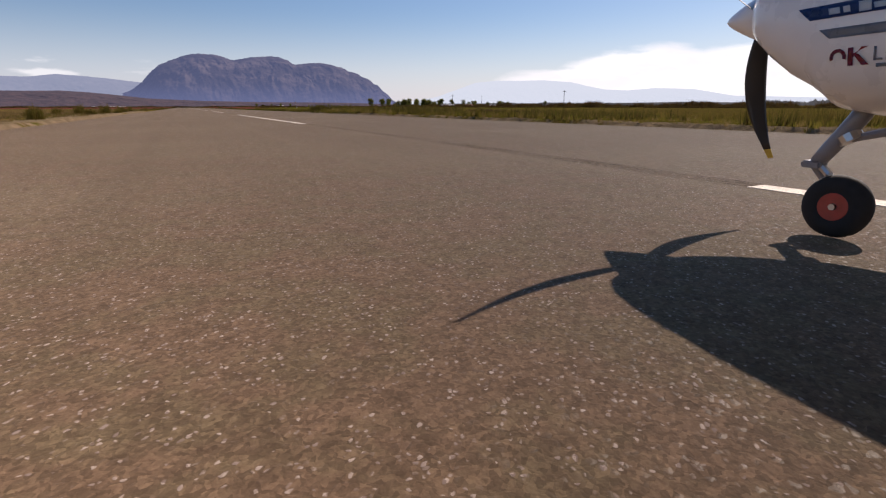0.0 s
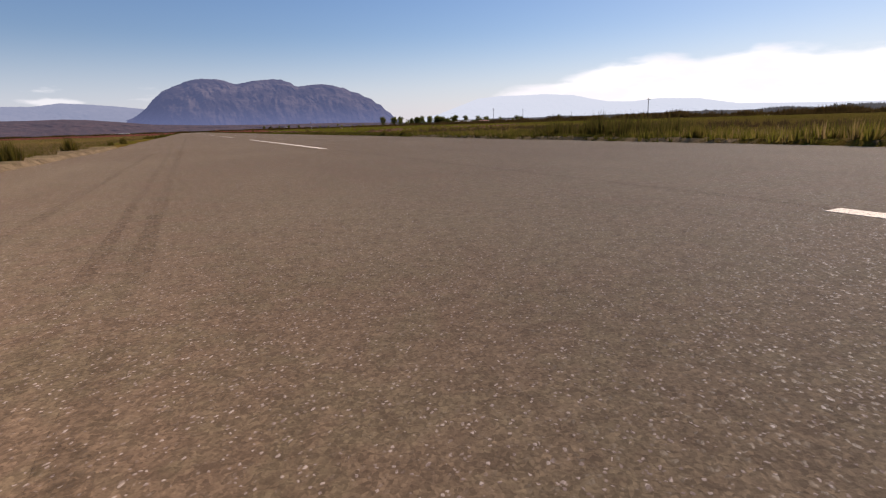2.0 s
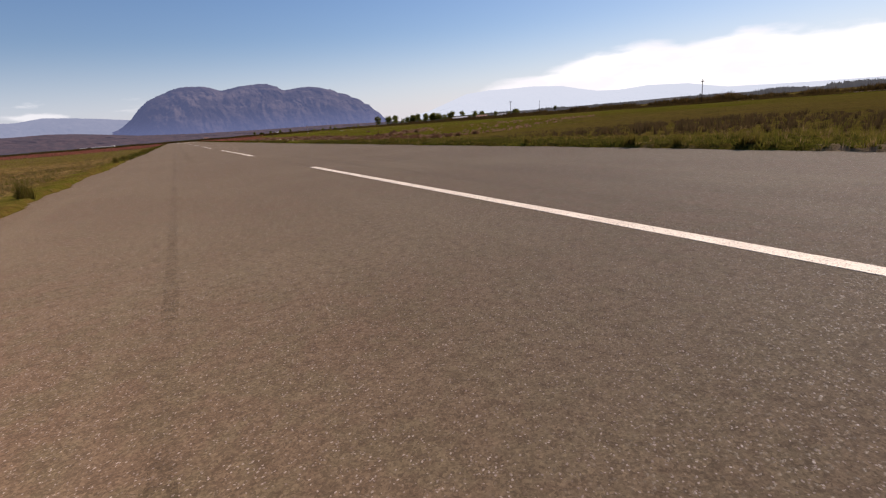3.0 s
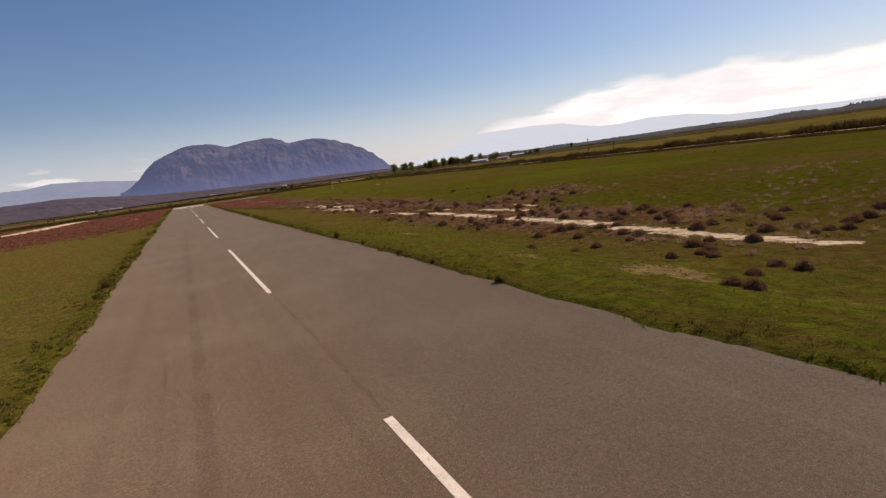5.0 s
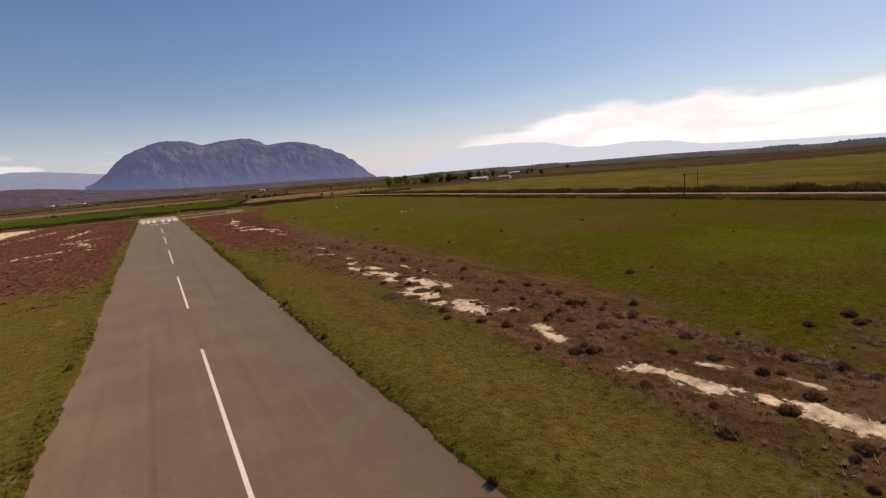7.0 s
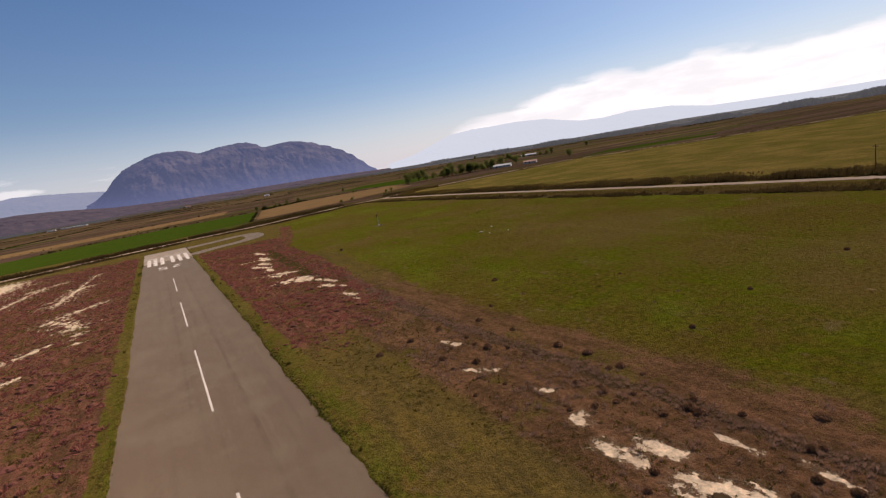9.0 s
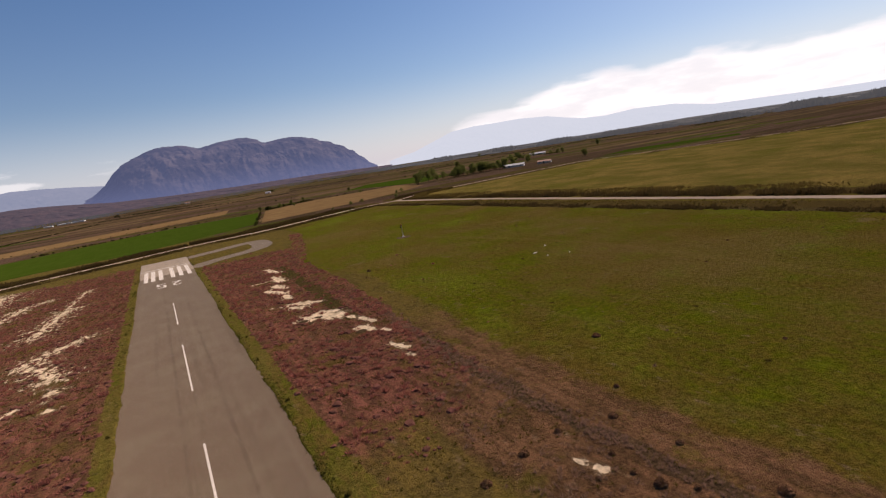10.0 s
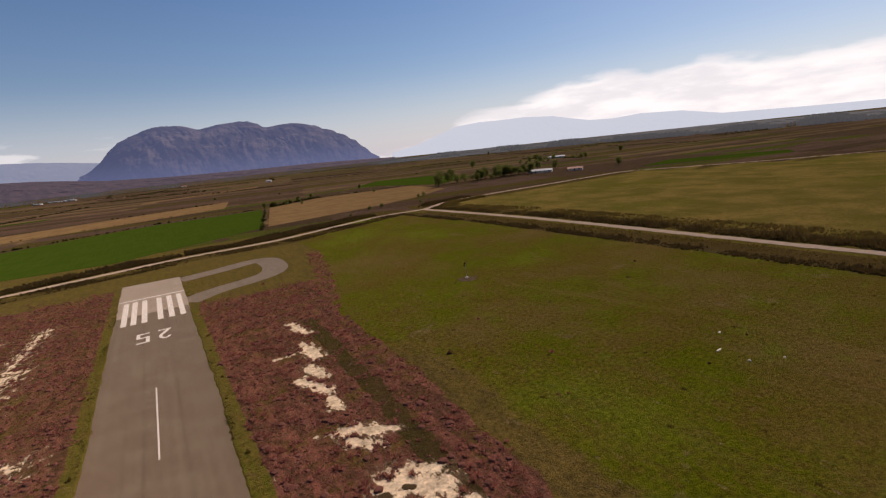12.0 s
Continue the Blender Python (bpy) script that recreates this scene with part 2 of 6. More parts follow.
    meadow = n.mix(n.step(n.math("ADD", furrow, n.math("MULTIPLY", n.math("SUBTRACT", bare, 0.5), 0.5)), 0.46, 0.64, 0.0, 0.62), meadow, (0.055, 0.040, 0.009))
    meadow = n.mix(n.step(n3, 0.52, 0.70, 0.0, 0.5), meadow, (0.030, 0.026, 0.003))
    meadow = n.mix(n.step(n.cells(0.16, "Distance", vector=n.vec("ADD", n.pos, n.vec("MULTIPLY", n.noise(1.5, 2.0), (1.2, 1.2, 0)))), 0.09, 0.05, 0.0, 0.85), meadow, (0.018, 0.012, 0.004))
    meadow = n.mix(n.step(n.noise(0.045, 8.0, 0.72), 0.60, 0.68, 0.0, 0.6), meadow, (0.096, 0.070, 0.038))
    # brown scrub ground, and red heath farther on
    olive = n.mix(n.step(lane, 0.40, 0.60), (0.072, 0.054, 0.015), (0.054, 0.041, 0.014))
    olive = n.mix(n.step(n.math("ADD", n.attr("brown"), n.math("MULTIPLY", wide, 0.6)), 0.3, 0.8), olive, n.mix(n.step(lane, 0.40, 0.60), (0.092, 0.051, 0.029), (0.054, 0.031, 0.017)))
    olive = n.mix(n.step(bare, 0.46, 0.34, 0.0, 0.6), olive, (0.050, 0.049, 0.006))
    olive = n.mix(n.step(n3, 0.54, 0.72, 0.0, 0.5), olive, (0.080, 0.052, 0.028))
    red = n.mix(n.step(lane, 0.38, 0.62), (0.106, 0.044, 0.034), (0.052, 0.025, 0.018))
    red = n.mix(n.step(bare, 0.50, 0.64, 0.0, 0.75), red, (0.054, 0.040, 0.0105))
    red = n.mix(n.step(n3, 0.54, 0.72, 0.0, 0.45), red, (0.090, 0.056, 0.030))
    heath = n.mix(n.step(n.math("ADD", n.attr("red"), n.math("MULTIPLY", wide, 0.7)), 0.30, 0.70), olive, red)
    salt = n.mix(n.step(n2, 0.4, 0.65), (0.42, 0.365, 0.265), (0.31, 0.262, 0.185))
    # far fields in strips
    white = n.tree.nodes.new("ShaderNodeTexWhiteNoise")
    white.noise_dimensions = "3D"
    skew = n.tree.nodes.new("ShaderNodeVectorRotate")
    n.put(skew.inputs["Vector"], n.vec("ADD", n.pos, n.vec("MULTIPLY", n.noise(0.006, 1.0), (40, 40, 0))))
    skew.inputs["Angle"].default_value = 0.22
    n.put(white.inputs["Vector"], n.vec("FLOOR", n.vec("MULTIPLY", skew.outputs[0], (1 / 230, 1 / 34, 0))))
    farm = n.ramp(white.outputs["Value"], [(0.0, (0.050, 0.028, 0.024)), (0.18, (0.078, 0.045, 0.038)), (0.36, (0.050, 0.038, 0.013)), (0.50, (0.092, 0.060, 0.036)), (0.62, (0.040, 0.023, 0.019)), (0.76, (0.042, 0.052, 0.009)), (0.85, (0.068, 0.040, 0.036)), (0.94, (0.125, 0.086, 0.046))], True)
    farm = n.mix(1.0, farm, (0.74, 0.74, 0.80), "MULTIPLY")
    farm = n.mix(n.step(n.noise(0.03, 5.0, 0.7), 0.42, 0.66, 0.0, 0.6), farm, (0.033, 0.022, 0.012))
    yellow = n.mix(n.step(n.math("ADD", n1, n.math("MULTIPLY", n.math("SUBTRACT", n.noise(0.06, 5.0, 0.65, vector=n.vec("MULTIPLY", n.pos, (1.0, 0.6, 1.0))), 0.5), 1.1)), 0.30, 0.72), (0.116, 0.088, 0.026), (0.060, 0.056, 0.012))
    yellow = n.mix(n.step(acre, 0.48, 0.34, 0.0, 0.7), yellow, (0.052, 0.058, 0.008))
    yellow = n.mix(n.step(n2, 0.46, 0.64, 0.0, 0.55), yellow, (0.066, 0.045, 0.012))
    color = n.mix(n.step(n.math("ADD", n.attr("meadow"), n.math("MULTIPLY", wob, 0.35)), 0.40, 0.60), grass, meadow)
    color = n.mix(n.step(n.math("ADD", n.attr("olive"), n.math("MULTIPLY", wide, 0.5)), 0.40, 0.62), color, olive)
    color = n.mix(n.step(n.math("ADD", n.attr("field"), n.math("MULTIPLY", wob, 0.05)), 0.45, 0.55), color, farm)
    color = n.mix(n.step(n.math("ADD", n.attr("pasture"), n.math("MULTIPLY", wob, 0.12)), 0.45, 0.55), color, yellow)
    color = n.mix(n.step(n.math("ADD", n.attr("heath"), n.math("MULTIPLY", wide, 0.55)), 0.42, 0.58), color, heath)
    color = n.mix(n.step(n.math("ADD", n.attr("ditch"), n.math("MULTIPLY", wob, 0.5)), 0.42, 0.68, 0.0, 0.85), color, (0.023, 0.020, 0.007))
    color = n.mix(n.step(n.math("ADD", n.attr("scrub"), n.math("MULTIPLY", wob, 0.5)), 0.42, 0.62), color, n.mix(n.step(n3, 0.4, 0.7), (0.032, 0.023, 0.009), (0.056, 0.037, 0.014)))
    color = n.mix(n.step(n.math("ADD", n.attr("soil"), n.math("MULTIPLY", wob, 0.7)), 0.45, 0.62), color, n.mix(n.step(n3, 0.4, 0.7), (0.070, 0.050, 0.036), (0.040, 0.028, 0.018)))
    color = n.mix(n.step(n.math("ADD", n.attr("sand"), n.math("MULTIPLY", wob, 0.9)), 0.45, 0.60), color, (0.135, 0.110, 0.078))
    rag = n.math("ADD", n.math("MULTIPLY", n.math("SUBTRACT", n.noise(1.1, 7.0, 0.68, vector=n.vec("MULTIPLY", n.pos, (1.0, 0.65, 1.0))), 0.5), 1.85), n.math("MULTIPLY", n.math("SUBTRACT", n3, 0.5), 0.35))
    lace = n.math("MULTIPLY", n.math("SUBTRACT", n.noise(0.75, 8.0, 0.72, vector=n.vec("MULTIPLY", n.pos, (1.0, 0.5, 1.0))), 0.5), 2.6)
    pan = n.math("MAXIMUM", n.math("ADD", n.attr("salt"), rag), n.math("ADD", n.attr("crust"), lace))
    color = n.mix(n.step(n.math("ADD", n.attr("straw"), n.math("MULTIPLY", lace, 0.75)), 0.42, 0.62, 0.0, 0.72), color, (0.165, 0.120, 0.066))
    color = n.mix(n.step(pan, 0.22, 0.52, 0.0, 0.62), color, (0.115, 0.084, 0.056))
    color = n.mix(n.step(pan, 0.52, 0.58), color, salt)
    color = n.mix(n.step(n.math("ADD", n.attr("bank"), n.math("MULTIPLY", wob, 0.8)), 0.40, 0.70, 0.0, 0.8), color, n.mix(n.step(n3, 0.4, 0.7), (0.030, 0.021, 0.013), (0.052, 0.036, 0.022)))
    track = n.step(n.math("ADD", n.attr("path"), n.math("MULTIPLY", wob, 0.6)), 0.45, 0.75, 0.0, 0.12)
    color = n.mix(track, color, (0.12, 0.085, 0.035))
    color = n.mix(1.0, color, n.ramp(fleck, [(0.36, (0.54, 0.54, 0.54)), (0.49, (0.95, 0.95, 0.95)), (0.63, (1.36, 1.34, 1.30))]), "MULTIPLY")
    color = n.mix(1.0, color, (1.55, 1.37, 1.24), "MULTIPLY")
    height = n.math("MULTIPLY", n.math("ADD", n.math("MULTIPLY", n2, 0.6), n3), n.step(pan, 0.48, 0.60, 1.0, 0.12))
    n.set(color=color, rough=0.95, spec=0.0, matt=0.5, normal=n.bump(height, 0.8, 0.4))
    # the nap of grass and scrub catches light at a low view
    n.bsdf.inputs["Sheen Weight"].default_value, n.bsdf.inputs["Sheen Roughness"].default_value = 0.115, 0.35
    n.bsdf.inputs["Sheen Tint"].default_value = (0.50, 0.52, 0.10, 1.0)
    return n.mat


def leaf_material(name, a, b, c=None, through_light=0.5, haze_glow=None):
    n = Nodes(name)
    color = n.ramp(n.island(), [(0.0, a), (0.5, b), (1.0, c or a)])
    color = n.mix(n.step(n.noise(0.08, 3.0), 0.35, 0.7, 0.0, 0.5), color, tuple((x + y) * 0.3 for x, y in zip(a, b)))
    n.set(color=color, rough=0.85, spec=0.0)
    trans = n.tree.nodes.new("ShaderNodeBsdfTranslucent")
    n.put(trans.inputs["Color"], color)
    m = n.tree.nodes.new("ShaderNodeMixShader")
    m.inputs[0].default_value = through_light
    n.tree.links.new(n.bsdf.outputs[0], m.inputs[1])
    n.tree.links.new(trans.outputs[0], m.inputs[2])
    if haze_glow:
        # far off, an emission veil paints haze over the leaves
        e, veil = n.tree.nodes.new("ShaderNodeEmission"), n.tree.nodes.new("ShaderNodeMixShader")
        n.put(e.inputs["Color"], haze_glow)
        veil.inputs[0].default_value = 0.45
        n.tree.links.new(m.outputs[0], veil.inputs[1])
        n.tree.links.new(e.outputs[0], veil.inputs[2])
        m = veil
    n.tree.links.new(m.outputs[0], n.out.inputs[0])
    return n.mat


def soil_material(name, a, b, scale=1.5, furrow=0.0):
    n = Nodes(name)
    grain, fine = n.noise(scale, 5.0, 0.65), n.noise(scale * 9, 4.0, 0.7)
    color = n.mix(n.step(grain, 0.35, 0.65), a, b)
    color = n.mix(n.step(fine, 0.5, 0.8, 0.0, 0.4), color, tuple(x * 0.6 for x in a))
    if furrow:
        rows = n.noise(1.0, 2.0, vector=n.vec("MULTIPLY", n.pos, (0.9, 0.02, 1)))
        color = n.mix(n.step(rows, 0.4, 0.7, 0.0, furrow), color, tuple(x * 0.7 for x in b))
    n.set(color=color, rough=0.95, spec=0.0, matt=0.6, normal=n.bump(fine, 0.5, 0.05))
    return n.mat


def mountain_material(name, rock, scrub, haze_glow, share, scale=0.006, low_haze=0.0):
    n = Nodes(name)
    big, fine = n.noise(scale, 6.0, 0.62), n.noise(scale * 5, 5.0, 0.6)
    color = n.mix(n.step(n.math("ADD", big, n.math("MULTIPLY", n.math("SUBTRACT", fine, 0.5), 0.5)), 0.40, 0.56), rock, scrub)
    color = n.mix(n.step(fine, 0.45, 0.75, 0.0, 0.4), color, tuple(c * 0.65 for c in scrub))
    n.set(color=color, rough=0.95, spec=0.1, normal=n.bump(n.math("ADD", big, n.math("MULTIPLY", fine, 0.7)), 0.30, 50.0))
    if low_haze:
        # the painted haze emission gets stronger towards the foot of the slope
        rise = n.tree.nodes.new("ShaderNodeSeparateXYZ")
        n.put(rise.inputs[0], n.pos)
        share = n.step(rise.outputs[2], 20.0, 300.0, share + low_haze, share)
        haze_glow = n.mix(n.step(rise.outputs[2], 0.0, 200.0), tuple(c * 1.35 for c in haze_glow), haze_glow)
    return n.glow(haze_glow, share).mat


def paint_material():
    n = Nodes("marking_paint")
    wear, chip = n.noise(1.2, 5.0, 0.65), n.cells(75.0, "Color")
    sep = n.tree.nodes.new("ShaderNodeSeparateColor")
    n.put(sep.inputs[0], chip)
    color = n.mix(n.step(wear, 0.3, 0.8, 0.0, 0.5), (0.60, 0.53, 0.44), (0.37, 0.30, 0.235))
    color = n.mix(n.step(n.math("ADD", sep.outputs[0], n.math("MULTIPLY", wear, 0.4)), 0.95, 1.12, 0.0, 0.75), color, (0.15, 0.12, 0.10))
    n.set(color=color, rough=0.75, normal=n.bump(sep.outputs[1], 0.5, 0.008))
    return n.mat


def rubber_material(name, least, most):
    n = Nodes(name)
    grain = n.noise(14.0, 5.0, 0.7)
    n.set(color=n.ramp(grain, [(0.3, (0.035, 0.026, 0.020)), (0.7, (0.075, 0.053, 0.038))]), rough=0.9, spec=0.0, matt=0.6, normal=n.bump(grain, 0.4, 0.006))
    n.put(n.bsdf.inputs["Alpha"], n.math("MULTIPLY", n.step(grain, 0.40, 0.62), n.step(n.noise(0.4, 3.0), 0.3, 0.65, least, most)))
    return n.mat


M_GROUND = ground_material()
M_ASPHALT = asphalt_material("weathered_asphalt", (0.202, 0.132, 0.083), (0.180, 0.132, 0.077), (0.237, 0.181, 0.110))
M_PALE = asphalt_material("pale_asphalt", (0.40, 0.300, 0.205), (0.40, 0.310, 0.215), (0.47, 0.37, 0.265))
M_LOOP = asphalt_material("loop_asphalt", (0.225, 0.160, 0.104), (0.215, 0.158, 0.100), (0.275, 0.205, 0.136))
M_PAINT = paint_material()
M_GRAVEL = soil_material("gravel_track", (0.37, 0.265, 0.185), (0.44, 0.325, 0.23), 0.7)
M_CROP = soil_material("green_crop", (0.038, 0.064, 0.006), (0.044, 0.068, 0.008), 0.08, 0.3)
M_STUBBLE = soil_material("dry_stubble", (0.215, 0.135, 0.056), (0.175, 0.104, 0.044), 0.06, 0.35)
M_REED = leaf_material("reed", (0.080, 0.052, 0.020), (0.112, 0.072, 0.027), (0.058, 0.046, 0.012), 0.25)
M_HEATHLEAF = leaf_material("heath_leaf", (0.325, 0.110, 0.084), (0.245, 0.092, 0.066), (0.275, 0.134, 0.076), 0.45)
M_HEATH = soil_material("heath_cushion", (0.172, 0.068, 0.050), (0.122, 0.054, 0.036), 0.5)
M_OLIVE = leaf_material("olive_scrub_leaf", (0.112, 0.078, 0.018), (0.080, 0.068, 0.009), (0.140, 0.086, 0.034))
M_GOLD = leaf_material("golden_reed", (0.165, 0.112, 0.032), (0.130, 0.086, 0.026), (0.112, 0.090, 0.017), 0.3)
M_TREE = leaf_material("farm_tree_leaf", (0.105, 0.120, 0.026), (0.140, 0.148, 0.040), (0.070, 0.072, 0.020), 0.45)
# the last colour is a grey glow mixed in to imitate distance haze
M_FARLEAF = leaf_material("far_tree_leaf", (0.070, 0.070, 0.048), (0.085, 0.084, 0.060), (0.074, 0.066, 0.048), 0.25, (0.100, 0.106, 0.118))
M_GRASS = leaf_material("grass_blade", (0.1366, 0.1127, 0.0239), (0.0922, 0.0957, 0.0122), (0.1912, 0.1297, 0.0445))
M_LUSH = leaf_material("verge_grass_blade", (0.080, 0.080, 0.013), (0.060, 0.060, 0.011), (0.100, 0.076, 0.026), 0.45)
M_BROWNWEED = leaf_material("brown_weed", (0.098, 0.064, 0.030), (0.072, 0.052, 0.022), (0.120, 0.076, 0.040), 0.3)
M_BALL = leaf_material("ball_shrub_leaf", (0.155, 0.080, 0.042), (0.185, 0.098, 0.058), (0.125, 0.072, 0.032), 0.35)
M_MEADOW = leaf_material("meadow_blade", (0.132, 0.136, 0.020), (0.098, 0.104, 0.014), (0.150, 0.110, 0.034), 0.6)
M_DRY = leaf_material("dry_grass_blade", (0.215, 0.148, 0.062), (0.145, 0.108, 0.038), (0.25, 0.178, 0.084))
M_SHRUB = leaf_material("shrub_leaf", (0.235, 0.140, 0.094), (0.275, 0.166, 0.116), (0.175, 0.112, 0.064), 0.45)
M_MAT = soil_material("mat_plant", (0.080, 0.050, 0.026), (0.056, 0.038, 0.018), 2.5)
M_STALK = leaf_material("green_reed", (0.085, 0.072, 0.018), (0.060, 0.058, 0.011), (0.105, 0.072, 0.027))
M_LEAF = leaf_material("tree_leaf", (0.0357, 0.0366, 0.0089), (0.0513, 0.0513, 0.0125), (0.0402, 0.0335, 0.0099), 0.25)
M_BARK = soil_material("bark", (0.0683, 0.0447, 0.0289), (0.0420, 0.0273, 0.0184), 4.0)
M_WOOD = soil_material("pole_wood", (0.0683, 0.0447, 0.0289), (0.0447, 0.0305, 0.0210), 5.0)
M_RUBBER = rubber_material("rubber_film", 0.04, 0.27)
M_SEAL = rubber_material("joint_sealant", 0.12, 0.42)
M_WEED = leaf_material("weed_leaf", (0.130, 0.100, 0.024), (0.086, 0.078, 0.014), (0.1846, 0.1200, 0.0369))

# ---- mesh helpers ----
def mesh_of(name, verts, faces, material=None, smooth=False):
    """A mesh from arrays: faces all with the same number of corners."""
    verts, faces = np.asarray(verts, np.float32), np.asarray(faces, np.int32)
    me = bpy.data.meshes.new(name)
    me.vertices.add(len(verts))
    me.vertices.foreach_set("co", verts.ravel())
    me.loops.add(faces.size)
    me.loops.foreach_set("vertex_index", faces.ravel())
    me.polygons.add(len(faces))
    me.polygons.foreach_set("loop_start", np.arange(0, faces.size, faces.shape[1], dtype=np.int32))
    me.polygons.foreach_set("use_smooth", np.full(len(faces), smooth, bool))
    me.update(calc_edges=True)
    me.validate()
    if material:
        me.materials.append(material)
    return me


def part(name, bm, material, parent=None, label="", smooth=False):
    """Links a bmesh as one mesh object, under a thing or a part."""
    me = bpy.data.meshes.new(name)
    if smooth:
        for f in bm.faces:
            f.smooth = True
    bm.to_mesh(me)
    bm.free()
    me.materials.append(material)
    ob = new(name, me)
    if parent:
        ob.parent = parent
    return tagged(ob, label)


def box(bm, x0, x1, y0, y1, z0, z1, bevel=0.0):
    made = bmesh.ops.create_cube(bm, size=1.0)
    bmesh.ops.transform(bm, verts=made["verts"], matrix=Matrix.Translation(((x0 + x1) / 2, (y0 + y1) / 2, (z0 + z1) / 2)) @ Matrix.Diagonal((x1 - x0, y1 - y0, z1 - z0, 1)))
    if bevel:
        bmesh.ops.bevel(bm, geom=list({e for v in made["verts"] for e in v.link_edges}), offset=bevel, segments=2, affect="EDGES")
    return bm


def tube(bm, points, radii, sides=10):
    """A round bar through points, with a radius at each."""
    rings = []
    for i, (p, r) in enumerate(zip(points, radii)):
        a, b = Vector(points[max(i - 1, 0)]), Vector(points[min(i + 1, len(points) - 1)])
        q = (b - a).to_track_quat("Z", "Y").to_matrix()
        rings.append([bm.verts.new(Vector(p) + q @ Vector((r * math.cos(2 * math.pi * k / sides), r * math.sin(2 * math.pi * k / sides), 0))) for k in range(sides)])
    for u, v in zip(rings, rings[1:]):
        for k in range(sides):
            bm.faces.new((u[k], u[(k + 1) % sides], v[(k + 1) % sides], v[k]))
    bm.faces.new(rings[0][::-1])
    bm.faces.new(rings[-1])
    return bm


def soft(v, low, high):
    t = np.clip((v - low) / (high - low), 0, 1)
    return t * t * (3 - 2 * t)


def to_line(x, y, points):
    """Distance of each place from a line of points."""
    best = np.full(np.shape(x), 1e9)
    for (ax, ay), (bx, by) in zip(points, points[1:]):
        dx, dy = bx - ax, by - ay
        t = np.clip(((x - ax) * dx + (y - ay) * dy) / (dx * dx + dy * dy), 0, 1)
        best = np.minimum(best, np.hypot(x - ax - t * dx, y - ay - t * dy))
    return best


def wave(x, y, k=1.0, s=0.0):
    """A cheap smooth wobble, about -1 to 1."""
    return (np.sin(x * 0.31 * k + y * 0.17 * k + s) + np.sin(x * 0.13 * k - y * 0.41 * k + 2.1 * s) + np.sin(y * 0.73 * k + 1.7 * s)) / 3


# ---- the plan ----
HALF = 10.0                     # half the runway's width
RUN_Y0, RUN_Y1 = -260.0, 445.0
TRACK_N = [(-900, 250), (-300, 405), (-53, 476), (-12, 488), (16, 496), (59, 497), (74, 503), (138, 528), (166, 521), (178, 531), (196, 543), (225, 548), (264, 549), (349, 549), (404, 552), (429, 509), (480, 445), (565, 369), (700, 300)]
LOOP = [(9.5, 396), (20, 405), (33, 409), (41, 415), (44.5, 425), (45, 437), (44, 447), (36, 447), (24, 441), (9.5, 437)]
TRACK_E = [(166, 521), (173, 430), (173, 350), (172, 280), (174, 180), (176, 60), (178, -200), (180, -600)]
# salt pans as strokes: from x, y to x, y and half a width
PANS_SOUTH = [(30.0, 33, 30.2, 40, 0.9), (29.8, 38, 30.6, 50, 1.1), (31.6, 53, 32.0, 69, 1.2), (32.3, 74, 32.1, 82, 1.1), (32.3, 85, 31.3, 93, 1.0), (30.3, 95, 29.6, 98.3, 0.9), (29.9, 99.6, 28.6, 101.8, 0.8), (37.6, 73.4, 36.6, 83, 0.8), (41.3, 75.7, 42.2, 82, 0.45),
              (28.9, 110, 30.2, 115, 0.75), (29.1, 122, 28.3, 125.6, 0.9), (31, 122.2, 31.8, 120.8, 0.55), (26.2, 137, 28.0, 135.4, 0.6), (37, 65.9, 37.3, 65.3, 0.5), (33.1, 99, 34, 97.3, 0.4), (35.4, 93.7, 35.2, 91.6, 0.4)]
PANS_MID = [(28.6, 125.1, 29.3, 127.8, 1.6), (27.0, 129.8, 27.2, 132.8, 1.1), (28.1, 133.8, 27.6, 137.4, 1.7), (28.3, 139, 32.3, 136.8, 1.3), (31.7, 139.4, 30.9, 143.9, 1.2), (31.7, 143.9, 30.6, 146.9, 0.9), (28.2, 146.1, 28.4, 148.4, 0.9), (30.3, 150, 28.0, 154.8, 1.2), (30.7, 157.5, 29.8, 160, 0.9),
            (27.6, 158.8, 27.3, 162.4, 0.8), (28.7, 166, 29.4, 167, 0.8), (34.8, 144, 35.9, 151, 0.3), (34.8, 153.6, 34.9, 156.8, 0.35), (30.3, 181.2, 27.7, 184.3, 0.45), (31.5, 192.2, 30.8, 194.9, 0.5), (31.3, 172.5, 30.3, 174.1, 0.4)]
PANS_NORTH = [(30.8, 345, 31.9, 335.5, 1.1), (29.6, 327, 30.0, 319.6, 1.5), (22.6, 323.8, 26.3, 323.9, 0.45), (26.9, 315, 28.0, 309, 1.1), (23.8, 309.7, 27.0, 302.5, 1.1), (26.4, 298.9, 26.2, 295, 0.9), (25.0, 287.4, 30.2, 283, 1.3), (24.5, 284, 26.9, 281, 1.2), (20.6, 288, 23, 287, 0.4),
              (25.4, 271.2, 30.2, 266.9, 2.2), (28.0, 272, 30.6, 270.6, 1.3), (32.4, 262.6, 34.3, 255.5, 0.7), (31.2, 253.6, 31.6, 251, 1.1), (33.6, 248.6, 34.3, 247.2, 0.5), (31.4, 239.8, 32.4, 236.2, 0.6), (31.7, 234.4, 31.7, 232, 0.5)]
